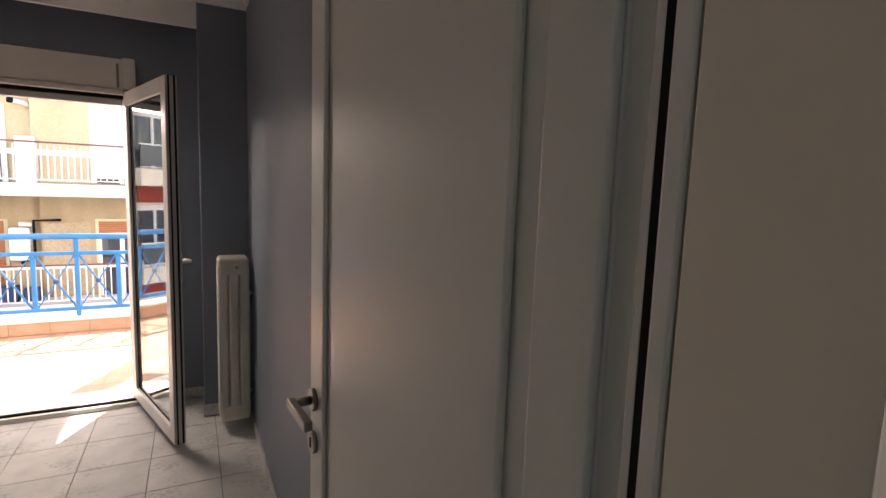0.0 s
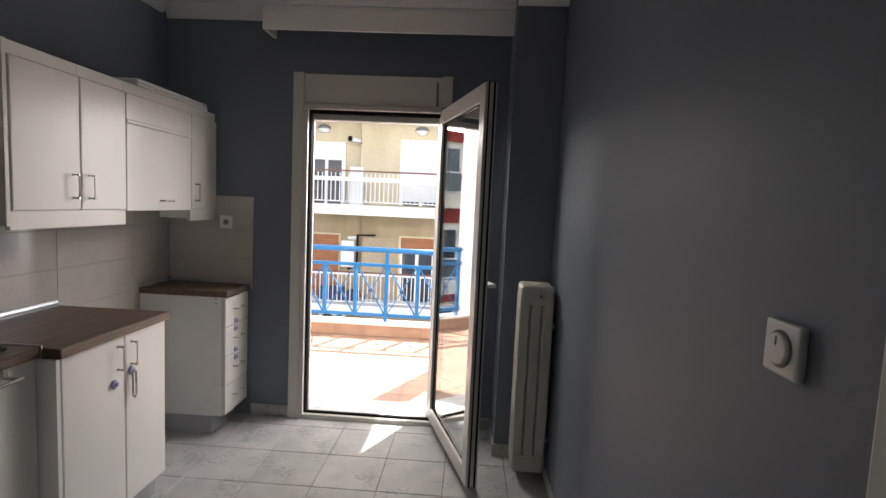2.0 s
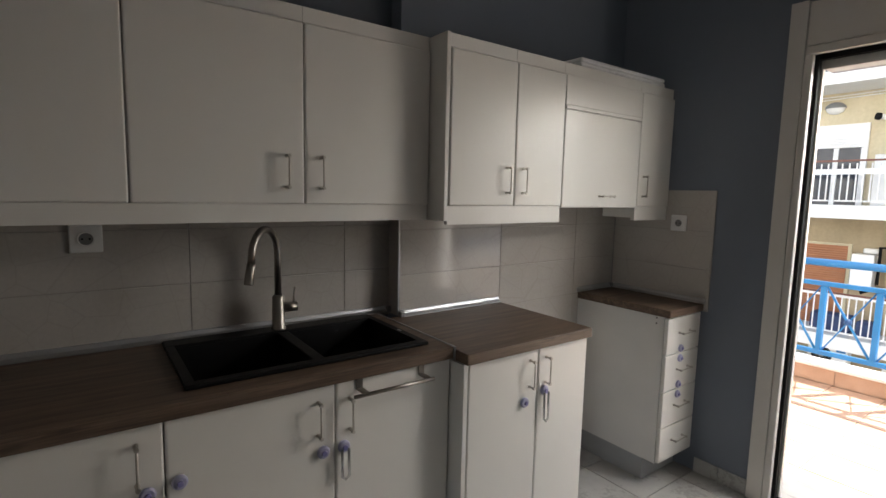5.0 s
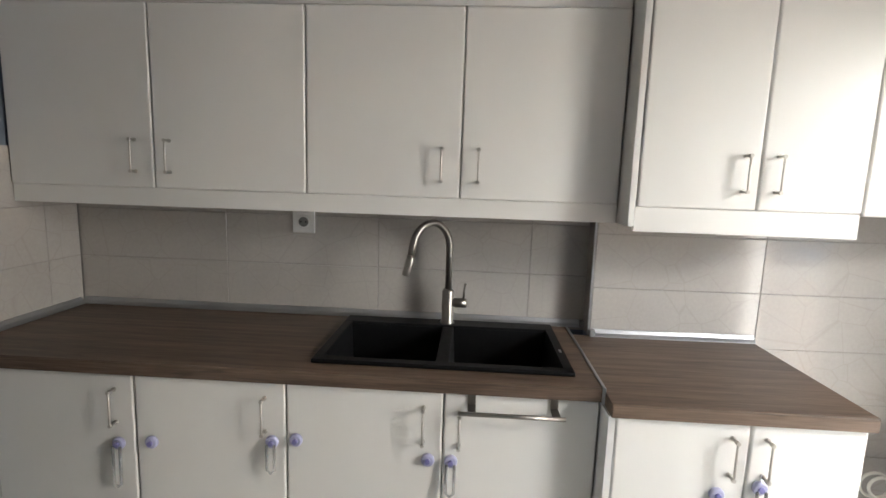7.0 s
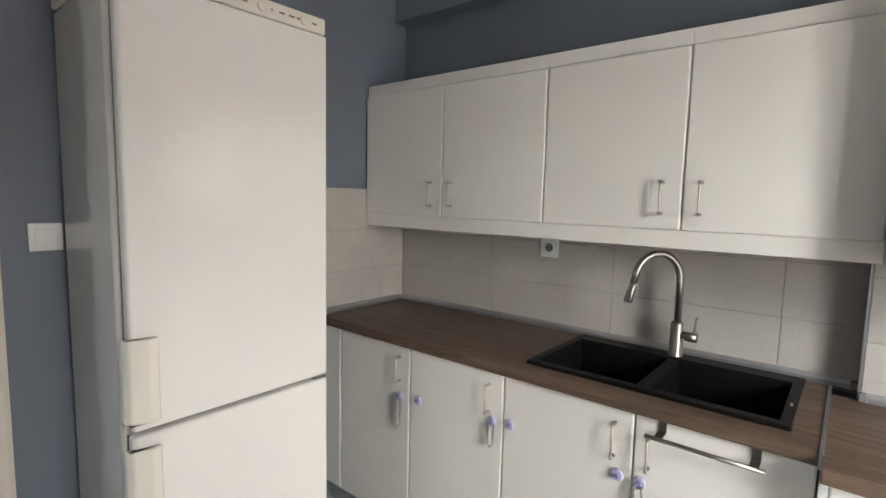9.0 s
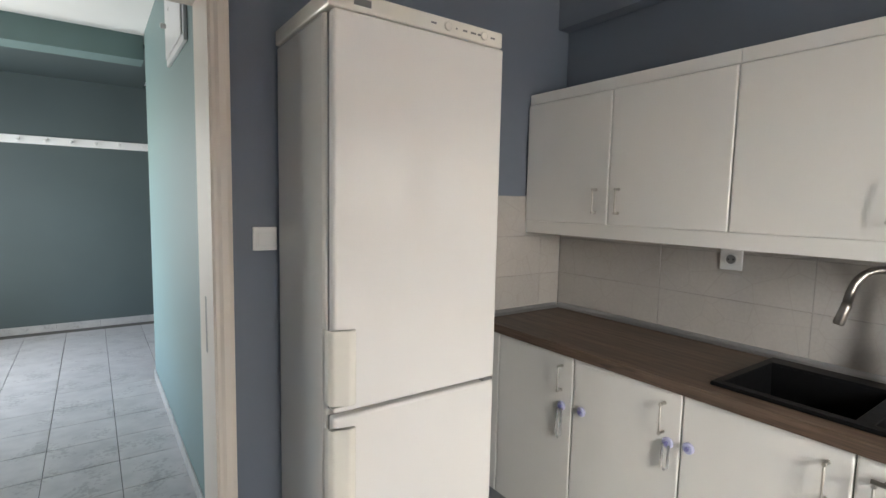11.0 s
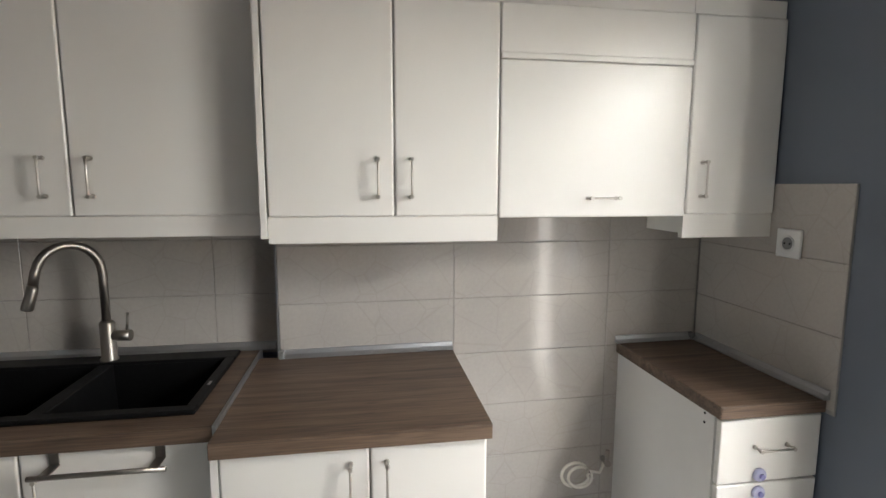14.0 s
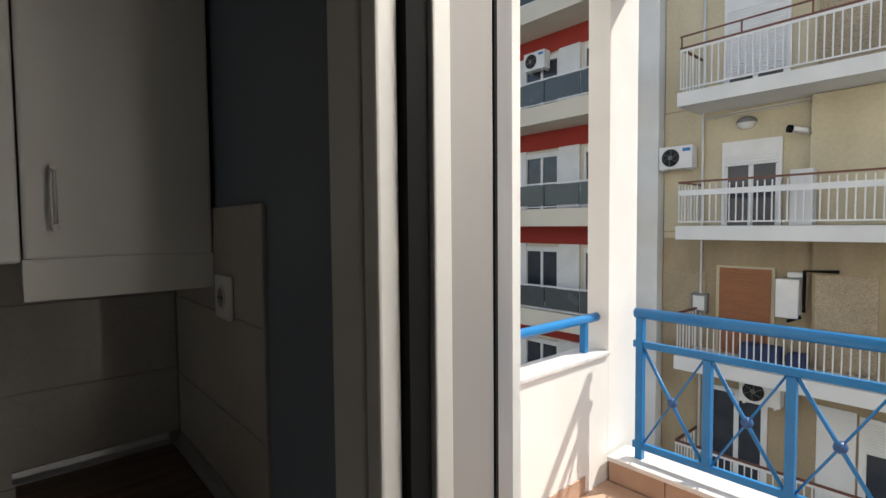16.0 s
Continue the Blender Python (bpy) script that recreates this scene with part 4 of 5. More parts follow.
for side, x0, x1 in (("west", -1.76, -1.62), ("east", 0.91, 1.025)):
    solid("balcony_parapet_" + side, boxes((x0, x1, 4.891, 6.80, -0.3, 0.715)), M_STUCCO, "white stucco balcony side parapet", "parapet")
    solid("trim_parapet_coping", boxes((x0 - 0.02, x1 + 0.015, 4.892, 6.798, 0.716, 0.740), bev=0.004), M_MARBLE, "white marble coping on the side parapet", "coping")
    solid("wall_balcony_pillar", boxes((x0, x1 + (0.0 if side == "west" else 0.02), 6.80, 7.12, -3.0, 5.5), bev=0.004), M_STUCCO, "white stucco balcony corner pillar", "pillar")
    s = thing("side_rail", (x0 + x1) / 2, 5.8, 0.740, "short blue steel handrail on the white side parapet", "railing", "blue balcony railings")
    part("handrail", tubes((((0, -0.90, 0.19), (0, 0.985, 0.19)), 0.026), seg=14), M_RAILBLUE, s)
    for yy in (-0.6, 0.15, 0.86):
        part("stub_post", boxes((-0.018, 0.018, yy - 0.018, yy + 0.018, 0.0, 0.170), bev=0.002), M_RAILBLUE, s)

rl = thing("balcony_railing", -0.38, 6.87, 0.14, "bright blue painted steel balcony railing with crossed bars", "railing", "blue balcony railings")
xs = [-1.46 + 0.36 * k + 0.38 for k in range(7)]
ZR0, ZR1, ZR2 = 0.075, 0.655, 0.83
part("top_rail", tubes((((xs[0] - 0.03, 0, ZR2), (xs[-1] + 0.19, 0, ZR2)), 0.030), seg=16), M_RAILBLUE, rl)
part("middle_rail", boxes((xs[0] - 0.04, xs[-1] + 0.19, -0.012, 0.012, ZR1 - 0.019, ZR1 + 0.019), bev=0.002), M_RAILBLUE, rl)
part("bottom_rail", boxes((xs[0] - 0.04, xs[-1] + 0.19, -0.012, 0.012, ZR0 - 0.019, ZR0 + 0.019), bev=0.002), M_RAILBLUE, rl)
for k, x in enumerate(xs):
    main = k in (0, 3, 6)
    part("post" if main else "baluster", boxes((x - 0.020, x + 0.020, -0.020, 0.020, -0.001 if main else ZR0 + 0.020, ZR2 - 0.025 if main else ZR1 - 0.020), bev=0.002), M_RAILBLUE, rl)
for a, b in zip(xs, xs[1:]):
    part("diagonal_flat", tubes((((a + 0.022, -0.006, ZR1 - 0.022), (b - 0.022, -0.006, ZR0 + 0.022)), 0.010), seg=6), M_RAILBLUE, rl)
    part("diagonal_rod", tubes((((a + 0.022, 0.008, ZR0 + 0.022), (b - 0.022, 0.008, ZR1 - 0.022)), 0.006), seg=6), M_RAILBLUE, rl)
    part("knob", lathe(bmesh.new(), [(0.012, -0.026), (0.026, -0.012), (0.026, 0.012), (0.012, 0.026)], pose((a + b) / 2, 0, (ZR0 + ZR1) / 2, 90, 0, 0), seg=12), M_RAILDARK, rl, "dark blue round boss")

# ---------------------------------------------------------------- the street beyond
M_BWALL = mat("cream_render", (0.60, 0.52, 0.36), 0.9, col2=(0.50, 0.43, 0.29), scale=0.8, stretch=(1.6, 1.6, 0.5), bump=0.3, bump_scale=40, grain=0.05, grain_scale=14)
M_BTAN = mat("tan_render", (0.40, 0.315, 0.20), 0.9, col2=(0.31, 0.24, 0.15), scale=0.9, stretch=(1.6, 1.6, 0.5), bump=0.3, bump_scale=40, grain=0.06, grain_scale=14)
M_BROUGH = mat("rough_pebble_dash", (0.42, 0.34, 0.23), 0.95, col2=(0.34, 0.27, 0.18), scale=1.2, bump=0.9, bump_scale=45, grain=0.28, grain_scale=38)
M_BSLAB = mat("white_slab_paint", (0.74, 0.73, 0.70), 0.8, col2=(0.66, 0.65, 0.62), scale=0.9)
M_BWHITE = mat("white_metal_paint", (0.75, 0.74, 0.72), 0.5, scale=2)
M_BBROWN = mat("brown_handrail_paint", (0.16, 0.055, 0.035), 0.5, scale=4)
M_SHUT = mat("wood_brown_shutter", (0.36, 0.145, 0.062), 0.5, col2=(0.30, 0.115, 0.05), scale=3, stretch=(1, 1, 12))
M_DARKGL = mat("dark_window_glass", (0.03, 0.035, 0.045), 0.06, col2=(0.05, 0.055, 0.065), scale=1.5, rough_var=0.02)
M_RED = mat("dark_red_render", (0.36, 0.035, 0.022), 0.8, col2=(0.31, 0.03, 0.02), scale=1.0)
M_GREYGL = mat("grey_balcony_panel", (0.075, 0.085, 0.085), 0.25, col2=(0.06, 0.07, 0.07), scale=1.2)
M_RCREAM = mat("pale_cream_render", (0.68, 0.62, 0.50), 0.85, col2=(0.62, 0.56, 0.45), scale=0.8)
M_ASPH = mat("asphalt", (0.05, 0.05, 0.05), 0.9, scale=2, bump=0.5, bump_scale=60)
M_CLOTH = mat("dark_blue_cover", (0.03, 0.05, 0.12), 0.8, scale=8)
solid("ground", boxes((-300, 300, -300, 300, -9.3, -9.0)), M_ASPH, "asphalt street far below the balcony", "street")
solid("wall_own_building", boxes((-9.0, -1.80, 4.3, 4.80, -9.0, 12.0), (1.62, 12.0, 4.3, 4.80, -9.0, 12.0)), M_STUCCO, "white stucco wall of the building", "wall")

YF, YW, ST = 15.6, 16.85, 2.97
bld = thing("apartment_building", -1.0, 18.0, -9.0, "cream and tan rendered apartment building with white balconies", "building")
OX, OY, OZ = -1.0, 18.0, -9.0


def bpart(name, specs, m, label="", parent=bld, o=(OX, OY, OZ), bev=0.0):
    bm = bmesh.new()
    for x0, x1, y0, y1, z0, z1 in specs:
        box(bm, x0 - o[0], x1 - o[0], y0 - o[1], y1 - o[1], z0 - o[2], z1 - o[2], bev)
    return part(name, bm, m, parent, label)


bpart("wall", [(-6.0, 6.0, YW, 22.0, -9.0, 1.11), (-6.0, 6.0, YW + 0.001, 22.0, 7.05, 12)], M_BTAN, "tan rendered wall")
bpart("wall", [(-6.0, 6.0, YW, 22.0, 1.11, 7.05)], M_BWALL, "cream rendered wall")
bpart("bay_wall", [(-2.87, 6.0, YW - 0.25, YW - 0.002, 1.42, 4.06)], M_BWALL, "cream rendered projecting wall")
bpart("bay_wall", [(-2.80, 6.0, YW - 0.20, YW - 0.002, -1.55, 1.10)], M_BTAN, "tan rendered projecting wall")
bpart("bay_wall", [(-2.80, 6.0, YW - 0.20, YW - 0.002, 4.39, 7.04)], M_BROUGH, "rough brown rendered wall")
bpart("pebble_panel", [(-2.75, -1.75, YW - 0.225, YW - 0.201, -1.50, 0.40)], M_BROUGH, "rough pebble-dash panel")
bpart("pebble_panel", [(-5.99, -4.95, YW - 0.03, YW - 0.001, -1.50, 0.30)], M_BROUGH, "rough pebble-dash panel")
bpart("wall_joint", [(-6.0, -5.2, YW - 0.012, YW - 0.001, z, z + 0.03) for z in (1.25, 4.22)], M_BROUGH)
bar_mesh = mesh_of("bar", boxes((-0.011, 0.011, -0.011, 0.011, 0.0, 0.84)), M_BWHITE)
for k, zs in enumerate((-7.50, -4.53, -1.56, 1.41, 4.38)):
    xr = 3.2
    sl = bpart("balcony", [(-5.15, xr, YF, YW - 0.001, zs - 0.30, zs)], M_BSLAB, "white balcony slab")
    bpart("handrail", [(-5.12, xr, YF + 0.04, YF + 0.09, zs + 0.96, zs + 1.0), (-5.13, -5.08, YF + 0.091, YW - 0.002, zs + 0.96, zs + 1.0)], M_BBROWN, "brown handrail", sl, (OX, OY, OZ))
    if k == 4:
        bpart("upper_handrail", [(-5.12, xr, YF + 0.04, YF + 0.075, zs + 1.22, zs + 1.25)] + [(x, x + 0.03, YF + 0.045, YF + 0.07, zs + 1.0, zs + 1.22) for x in (-5.1, -3.9, -2.7, -1.5)], M_BBROWN, "brown upper rail", sl, (OX, OY, OZ))
    bpart("rail_band", [(-5.12, xr, YF + 0.05, YF + 0.07, zs + 0.68, zs + 0.80)] if k == 3 else [(-5.12, xr, YF + 0.05, YF + 0.07, zs + 0.90, zs + 0.955)], M_BWHITE, "white flat rail", sl, (OX, OY, OZ))
    bpart("bottom_rail", [(-5.12, xr, YF + 0.05, YF + 0.07, zs + 0.08, zs + 0.11)], M_BWHITE, "", sl, (OX, OY, OZ))
    if k >= 1:
        for j in range(58):
            piece("bar", bar_mesh, sl, (-5.10 + 0.13 * j - OX, YF + 0.06 - OY, zs + 0.08 - OZ))
        for j in range(6):
            piece("bar", bar_mesh, sl, (-5.10 - OX, YF + 0.20 + 0.17 * j - OY, zs + 0.08 - OZ))


def bwindow(x0, x1, z0, z1, y, kind, box_h=0.30):
    """A balcony door or window of the house opposite: white frame, glass, and a roller shutter lowered as far as kind says (0..1)."""
    zt = z1 - box_h
    hoop = [(x0, z0), (x0 + 0.07, z0), (x0 + 0.07, zt), (x1 - 0.07, zt), (x1 - 0.07, z0), (x1, z0), (x1, z1), (x0, z1)]
    plain = kind[1] is M_SHUT
    w = part("window", extrude_profile([(a - OX, b - OZ) for a, b in hoop], "y", y - 0.06 - OY, y - OY), M_BWALL if plain else M_BWHITE, bld, "cream framed balcony door" if plain else "white framed balcony door")
    bpart("pane", [(x0 + 0.07, x1 - 0.07, y - 0.02, y - 0.005, z0, zt)], M_DARKGL, "dark glass", w)
    xm = (x0 + x1) / 2
    for s0, s1 in ((xm - 0.05, xm + 0.05), (x0 + 0.071, x0 + 0.12), (x1 - 0.12, x1 - 0.071)):
        bpart("sash", [(s0, s1, y - 0.045, y - 0.021, z0, zt)], M_BWHITE, "", w)
    drop, m = kind
    if drop > 0:
        zb = zt - (zt - z0) * drop
        n = max(2, int((zt - zb) / 0.055))
        h = (zt - zb) / n
        ribs = [(y - 0.046 - OY, zb - OZ)]
        for i in range(n):
            ribs += [(y - d - OY, zb + h * i + e - OZ) for d, e in ((0.060, 0.0), (0.074, 0.008), (0.074, h - 0.008), (0.060, h))]
        ribs.append((y - 0.046 - OY, zt - OZ))
        part("shutter", extrude_profile(ribs, "x", x0 + 0.071 - OX, x1 - 0.071 - OX), m, w, "closed roller shutter" if drop > 0.9 else "half-lowered roller shutter")
    return w


bwindow(-4.62, -3.42, 1.41, 3.33, YW, (0.16, M_BWHITE))
bwindow(-1.66, -0.30, 1.45, 3.45, YW - 0.25, (0.93, M_BWHITE))
bwindow(1.0, 2.3, 1.45, 3.45, YW - 0.25, (0.5, M_BWHITE))
bwindow(-4.70, -3.50, -1.56, 0.48, YW, (1.0, M_SHUT), 0.05)
bwindow(-1.62, -0.45, -1.56, 0.50, YW - 0.20, (0.22, M_SHUT), 0.05)
bwindow(0.8, 2.1, -1.56, 0.50, YW - 0.20, (0.6, M_SHUT), 0.05)
bwindow(-4.62, -3.32, 4.38, 6.60, YW, (0.80, M_BWHITE))
bwindow(-1.6, -0.3, 4.38, 6.60, YW - 0.20, (0.9, M_BWHITE))
bwindow(-4.85, -3.60, -4.53, -2.40, YW, (0, M_BWHITE), 0.1)
bwindow(-2.0, -0.6, -4.53, -2.40, YW - 0.001, (0.3, M_BWHITE), 0.1)
bpart("white_panel", [(-2.7, -2.05, YW - 0.03, YW - 0.002, -4.50, -2.35)], M_BWHITE, "white boarded panel")
bm = bmesh.new()
for pts in (((-5.05, YW - 0.06, -4.5), (-5.05, YW - 0.06, 7.0)), ((-2.90, YW - 0.03, 1.42), (-2.90, YW - 0.03, 4.0))):
    tube(bm, [Vector(p) - Vector((OX, OY, OZ)) for p in pts], 0.028, 8)
for z in (3.92, 3.98):
    tube(bm, [Vector(p) - Vector((OX, OY, OZ)) for p in ((-5.0, YW - 0.05, z), (-2.9, YW - 0.05, z + 0.05))], 0.014, 6)
part("drainpipe", bm, M_BWHITE, bld, "white drainpipe")
bm = bmesh.new()
for pts in (((-2.92, YW - 0.28, -0.4), (-2.92, YW - 0.28, 0.46), (-2.35, YW - 0.30, 0.48)), ((-2.96, YW - 0.3, -0.5), (-3.2, YW - 0.3, -0.62))):
    tube(bm, [Vector(p) - Vector((OX, OY, OZ)) for p in pts], 0.035, 8)
part("flue_pipe", bm, M_RUBBER, bld, "black flue pipe")
bpart("water_heater", [(-3.42, -3.00, YW - 0.35, YW - 0.001, -0.55, 0.28)], M_BWHITE, "white wall-hung water heater", bev=0.02)
bpart("heater_flue", [(-3.25, -2.95, YW - 0.22, YW - 0.10, 0.30, 0.42)], M_BSLAB, bev=0.03)
bpart("meter_box", [(-5.23, -4.87, YW - 0.16, YW - 0.001, -0.69, -0.22)], M_GREYPL, "grey meter cabinet", bev=0.01)
bpart("meter_door", [(-5.18, -4.92, YW - 0.175, YW - 0.161, -0.62, -0.28)], M_BSLAB, "pale meter cabinet door")
for x, z, y in ((-4.13, 3.72, YW), (-1.02, 3.72, YW - 0.25), (-4.13, 6.72, YW)):
    lamp_at = pose(x - OX, y - 0.001 - OY, z - OZ, 90, 0, 0) @ Matrix.Diagonal((1, 0.72, 1, 1))
    lamp = part("dome_lamp", lathe(bmesh.new(), [(0.19, 0), (0.19, 0.05), (0.17, 0.08), (0.14, 0.12), (0.06, 0.15)], lamp_at), M_BWHITE, bld, "white bulkhead lamp")
    bm = lathe(bmesh.new(), [(0.215, 0), (0.215, 0.06), (0.19, 0.105), (0.16, 0.145), (0.07, 0.178)], lamp_at)
    bmesh.ops.bisect_plane(bm, geom=bm.verts[:] + bm.edges[:] + bm.faces[:], plane_co=(0, 0, z - OZ + 0.005), plane_no=(0, 0, 1), clear_inner=True)
    part("hood", bm, M_GREYPL, lamp, "dark grey half hood")
for name, pts, r, m, lab in (("flue_outlet", ((-2.90, YW - 0.05, 3.36), (-2.98, YW - 0.16, 3.37), (-3.20, YW - 0.34, 3.41)), 0.062, M_BWHITE, "white flue outlet pipe"),
                            ("flue_mouth", ((-3.19, YW - 0.332, 3.408), (-3.25, YW - 0.38, 3.419)), 0.08, M_RUBBER, "black flue mouth")):
    part(name, tubes(([Vector(p) - Vector((OX, OY, OZ)) for p in pts], r)), m, bld, lab)


def ac_unit(x, y, z, label, parent, o, w=0.80, h=0.55, d=0.30):
    a = bpart("air_conditioner", [(x, x + w, y - d, y, z, z + h)], M_BWHITE, label, parent, o, bev=0.015)
    bm = lathe(bmesh.new(), [(0.215, 0), (0.215, 0.012), (0.19, 0.016)], pose(x + w * 0.36 - o[0], y - d - o[1], z + h * 0.5 - o[2], 90, 0, 0), seg=22)
    part("fan_grille", bm, M_RUBBER, a, "dark round fan grille")
    cx, cy, cz = x + w * 0.36 - o[0], y - d - 0.022 - o[1], z + h * 0.5 - o[2]
    bm = bmesh.new()
    for rr in (0.06, 0.11, 0.16, 0.20):
        tube(bm, [(cx + rr * math.cos(q), cy, cz + rr * math.sin(q)) for q in (2 * math.pi * i / 20 for i in range(21))], 0.004, 5)
    for i in range(6):
        q = math.pi * i / 3
        tube(bm, [(cx + 0.05 * math.cos(q), cy - 0.004, cz + 0.05 * math.sin(q)), (cx + 0.205 * math.cos(q + 0.5), cy + 0.004, cz + 0.205 * math.sin(q + 0.5))], 0.006, 5)
    lathe(bm, [(0.05, 0.0), (0.045, 0.012)], pose(cx, cy, cz, 90, 0, 0), seg=12)
    part("fan_guard", bm, M_GREYPL, a, "grey wire fan guard")
    bpart("maker_plate", [(x + w * 0.72, x + w * 0.95, y - d - 0.004, y - d - 0.0005, z + h * 0.74, z + h * 0.88)], M_RAILBLUE, "small blue maker plate", a, o)
    bpart("bracket", [(x + 0.08, x + 0.12, y - d, y + 0.04, z - 0.04, z - 0.001), (x + w - 0.12, x + w - 0.08, y - d, y + 0.04, z - 0.04, z - 0.001)], M_BSLAB, "", a, o)
    return a


ac_unit(-5.98, YW - 0.05, 2.80, "white outdoor air conditioner on the wall", bld, (OX, OY, OZ))
ac_unit(-4.05, YW - 0.15, -2.51, "white outdoor air conditioner", bld, (OX, OY, OZ))
ac_unit(-0.15, YW - 0.40, -0.25, "white outdoor air conditioner", bld, (OX, OY, OZ))
bpart("balcony_clutter", [(-4.0, -3.2, YF + 0.5, YF + 0.9, -1.56, -1.15), (-3.1, -2.75, YF + 0.45, YF + 0.8, -1.56, -1.2)], M_CLOTH, "dark covered things on the balcony", bev=0.06)
bpart("balcony_cupboard", [(-3.15, -2.75, YW - 0.55, YW - 0.28, 1.41, 2.55)], M_BSLAB, "grey balcony cupboard", bev=0.01)

red = thing("apartment_building", -10.0, 18.0, -9.0, "cream and dark red apartment building with grey panel balconies", "building")
RO = (-10.0, 18.0, -9.0)
bpart("wall", [(-16.0, -6.05, 17.0, 22.0, -9.0, 13.0)], M_RCREAM, "pale cream rendered wall", red, RO)
for k in range(-3, 3):
    z = 1.42 + 2.95 * k
    s = bpart("balcony", [(-16.0, -6.6, 15.75, 16.999, z, z + 0.50)], M_RCREAM, "cream balcony slab", red, RO)
    for j in range(8):
        bpart("balcony_panel", [(-16.0 + 1.17 * j + 0.02, -16.0 + 1.17 * (j + 1) - 0.02, 15.80, 15.83, z + 0.60, z + 1.18)], M_GREYGL, "grey balcony panel", s, RO)
    bpart("handrail", [(-16.0, -6.62, 15.79, 15.84, z + 1.20, z + 1.24), (-16.0, -6.62, 15.79, 15.83, z + 0.54, z + 0.57)], M_BWHITE, "white rail", s, RO)
    bpart("red_band", [(-16.0, -6.06, 16.95, 16.998, z - 0.55, z - 0.001)], M_RED, "dark red wall band", red, RO)
    for x in (-15.2, -12.6, -10.6, -8.4):
        w = bpart("window", [(x, x + 0.06, 16.92, 16.999, z + 0.55, z + 2.3), (x + 1.24, x + 1.3, 16.92, 16.999, z + 0.55, z + 2.3), (x + 0.06, x + 1.24, 16.92, 16.999, z + 2.15, z + 2.3), (x + 0.61, x + 0.69, 16.93, 16.999, z + 0.55, z + 2.15)], M_BWHITE, "white framed window", red, RO)
        bpart("pane", [(x + 0.06, x + 1.24, 16.97, 16.99, z + 0.55, z + 2.15)], M_DARKGL, "dark glass", w, RO)
        bpart("shutter", [(x + 1.32, x + 2.05, 16.90, 16.999, z + 0.55, z + 2.40)], M_BWHITE, "white closed shutter panel", w, RO)
bpart("end_wall", [(-6.75, -6.02, 16.55, 16.999, -9.0, 12.5)], M_BSLAB, "grey-white end wall", red, RO)
ac_unit(-10.4, 16.9, 5.75 + 0.5, "white outdoor air conditioner", red, RO)

# ---------------------------------------------------------------- tiles, one by one
def tile_mesh(name, w, h, t, material, axis="z", b=0.0016):
    """A tile with softened edges, lying on z = 0 (or standing for walls), its face at t."""
    bm = bmesh.new()
    v = lambda a, c, d: bm.verts.new((a, c, d) if axis == "z" else ((d, a, c) if axis == "x" else (a, d, c)))
    lo = [v(a, c, 0) for a, c in ((0, 0), (w, 0), (w, h), (0, h))]
    mid = [v(a, c, t - b) for a, c in ((0, 0), (w, 0), (w, h), (0, h))]
    top = [v(a, c, t) for a, c in ((b, b), (w - b, b), (w - b, h - b), (b, h - b))]
    for p, q in ((lo, mid), (mid, top)):
        for i in range(4):
            bm.faces.new((p[i], p[(i + 1) % 4], q[(i + 1) % 4], q[i]))
    bm.faces.new(top)
    return mesh_of(name, bm, material)


# floor tiles
PX, PY = 0.3475, 0.3435
full = tile_mesh("floor_tile", PX - 0.004, PY - 0.004, 0.006, M_TILEF)
for i in range(-2, 10):
    for j in range(-23, 2):
        x, y = -0.929 + PX * i, 4.065 + PY * j
        if j == 1:
            piece("floor_tile", tile_mesh("floor_tile", PX - 0.004, 4.615 - y, 0.006, M_TILEF), floor, (x + 0.002, y + 0.002, -0.006))
        elif y > 0.7 and i > 5 or (y < -2.4 and i > 6):
            continue
        else:
            piece("floor_tile", full, floor, (x + 0.002, y + 0.002, -0.006))

# balcony floor tiles and kerb tiles
TP = 0.335
bt = tile_mesh("terracotta_tile", TP - 0.005, TP - 0.005, 0.006, M_TERRA, b=0.002)
for i in range(8):
    for j in range(7):
        y = 6.79 - TP * (j + 1)
        if y > 4.77:
            piece("terracotta_tile", bt, balcony, (-1.62 + TP * i, y, ZB - 0.006))
kt = tile_mesh("kerb_tile", 0.325, 0.120, 0.006, M_TERRA, axis="y", b=0.002)
for i in range(8):
    ob = piece("kerb_tile", kt, curb, (-1.60 + 0.33 * i + 0.325, 6.789, -0.012), 180)
ks = tile_mesh("kerb_tile", 0.325, 0.10, 0.006, M_TERRA, axis="x", b=0.002)
for i in range(5):
    piece("kerb_tile", ks, balcony, (-1.62 + 0.001, 4.92 + 0.33 * i, ZB))

# wall tiles
TH, TWD = 0.1935, 0.582


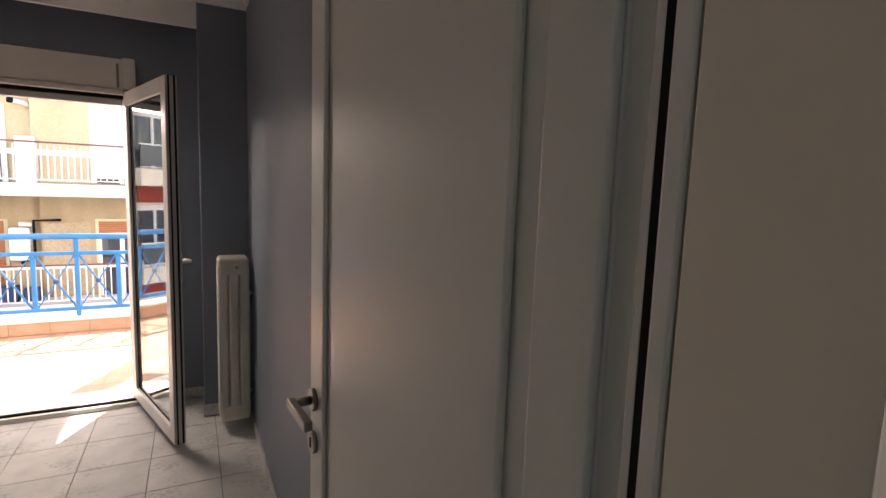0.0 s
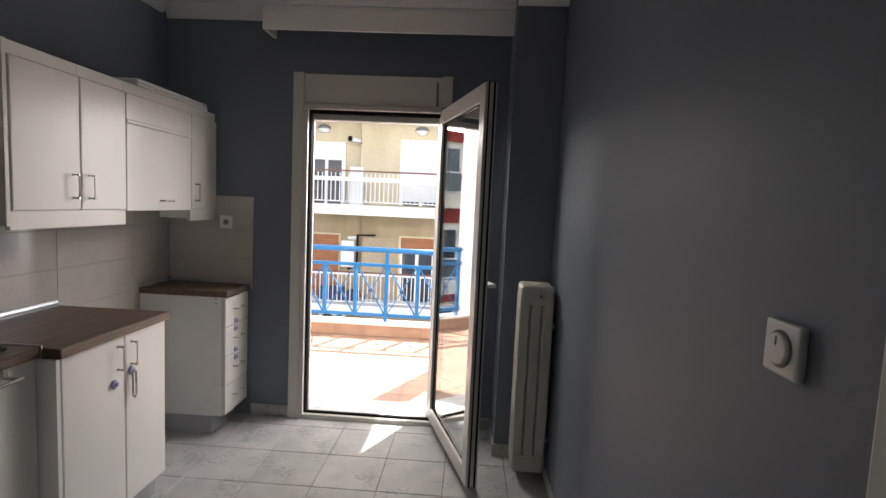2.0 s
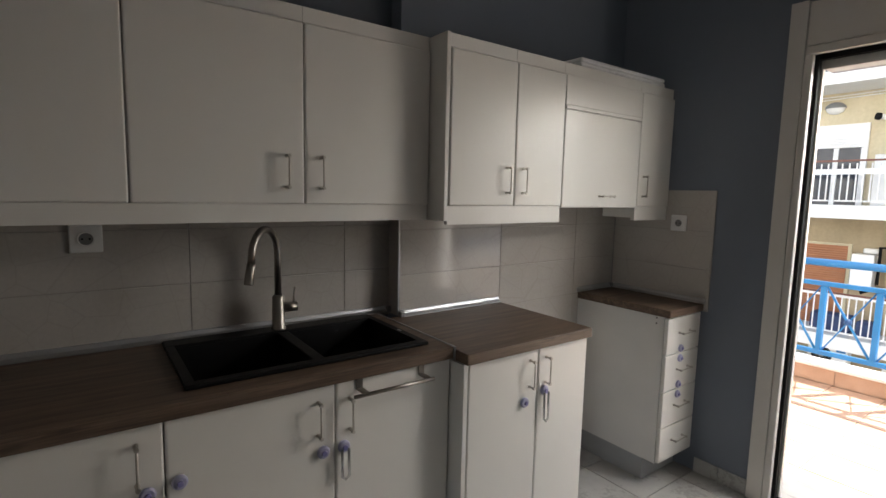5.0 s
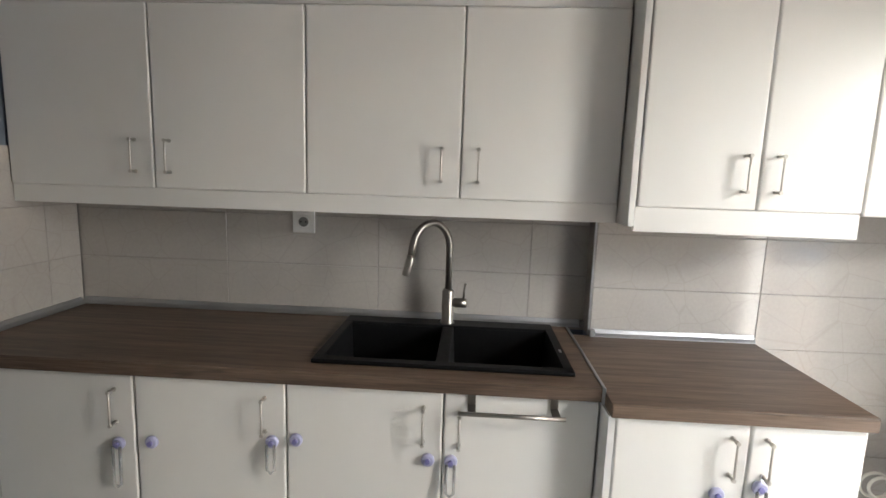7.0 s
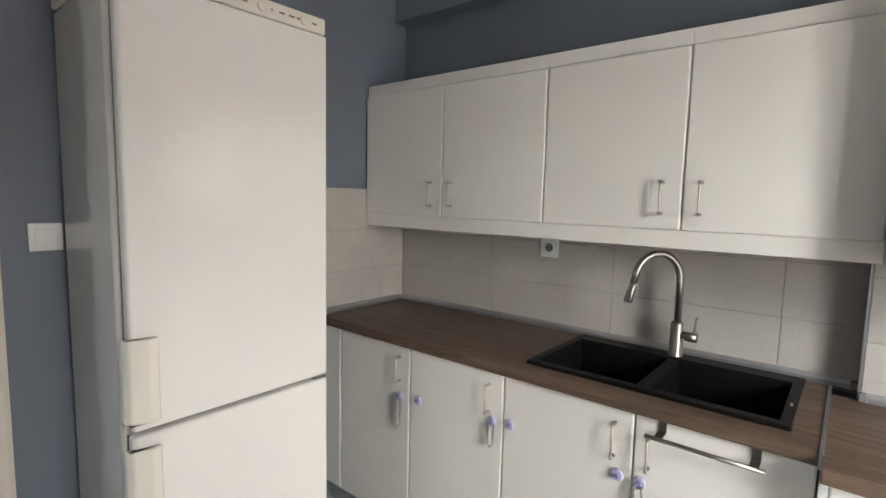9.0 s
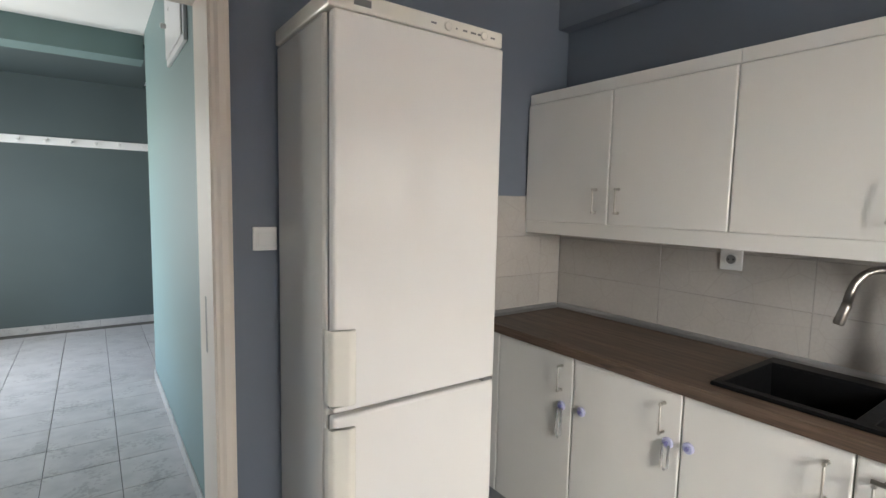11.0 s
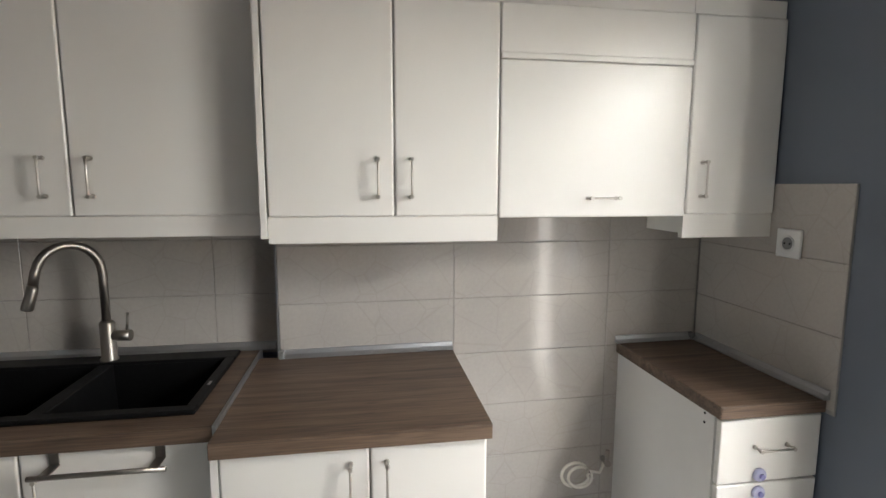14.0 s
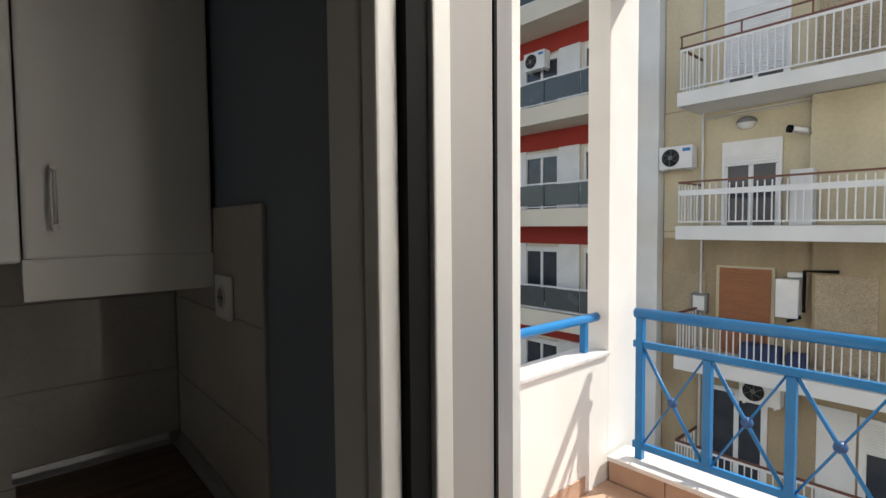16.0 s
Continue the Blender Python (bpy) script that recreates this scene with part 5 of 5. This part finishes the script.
def wall_tiles(parent, axis, at, sign, cuts, rows, skew=0.0):
    """Tiles between the cuts along a wall and the row heights; axis is the wall's normal."""
    for a0, a1 in zip(cuts, cuts[1:]):
        for z0, z1 in zip(rows, rows[1:]):
            w, h = a1 - a0 - 0.0024, z1 - z0 - 0.0024
            me = tile_mesh("wall_tile", w, h, 0.008, M_TILEW, axis=axis, b=0.0012)
            if axis == "x":
                piece("wall_tile", me, parent, (at - skew * (a0 - 2.99), a0 + 0.0015, z0 + 0.0015), math.degrees(math.atan(skew)))
            elif sign > 0:
                piece("wall_tile", me, parent, (a0 + 0.0015, at, z0 + 0.0015))
            else:
                piece("wall_tile", me, parent, (a1 - 0.0015, at, z0 + 0.0015), 180)


rows_n = [0.945 - 0.001, 1.138, 1.326, 1.515]
part("grout_bed", boxes((XN, XN + 0.0055, YS + 0.001, 2.989, 0.93, 1.515)), M_GROUT, wall_west)
wall_tiles(wall_west, "x", XN, 1, [1.018, 1.610, 2.200, 2.774, 2.989], rows_n)
part("grout_bed", skewed(boxes((XW, XW + 0.0055, 2.991, YN - 0.001, 0.08, 1.51))), M_GROUT, wall_west)
wall_tiles(wall_west, "x", XW, 1, [2.992, 3.580, 4.162, 4.531], [0.10, 0.315, 0.515, 0.715, 0.912, 1.114, 1.308, 1.505], SKEW)
part("corner_bead", boxes((XW + 0.0, XW + 0.010, 2.985, 2.9905, 0.94, 1.36)), M_ALU, wall_west, "thin metal corner bead")
part("tile_return", boxes((XN + 0.009, XW, 2.9845, 2.9895, 0.94, 1.40)), M_TILEW, wall_west)
part("grout_bed", boxes((XN + 0.009, -0.895, YS, YS + 0.0055, 0.93, 1.545)), M_GROUT, wall_south)
wall_tiles(wall_south, "y", YS, 1, [-1.551, -1.40, -0.895], [0.944, 1.138, 1.340, 1.545])
part("grout_bed", boxes((XW - 0.026, -0.919, YN - 0.0055, YN, 0.88, 1.512)), M_GROUT, wall_north)
wall_tiles(wall_north, "y", YN, -1, [-1.508, -0.918], [0.890, 1.100, 1.300, 1.513])
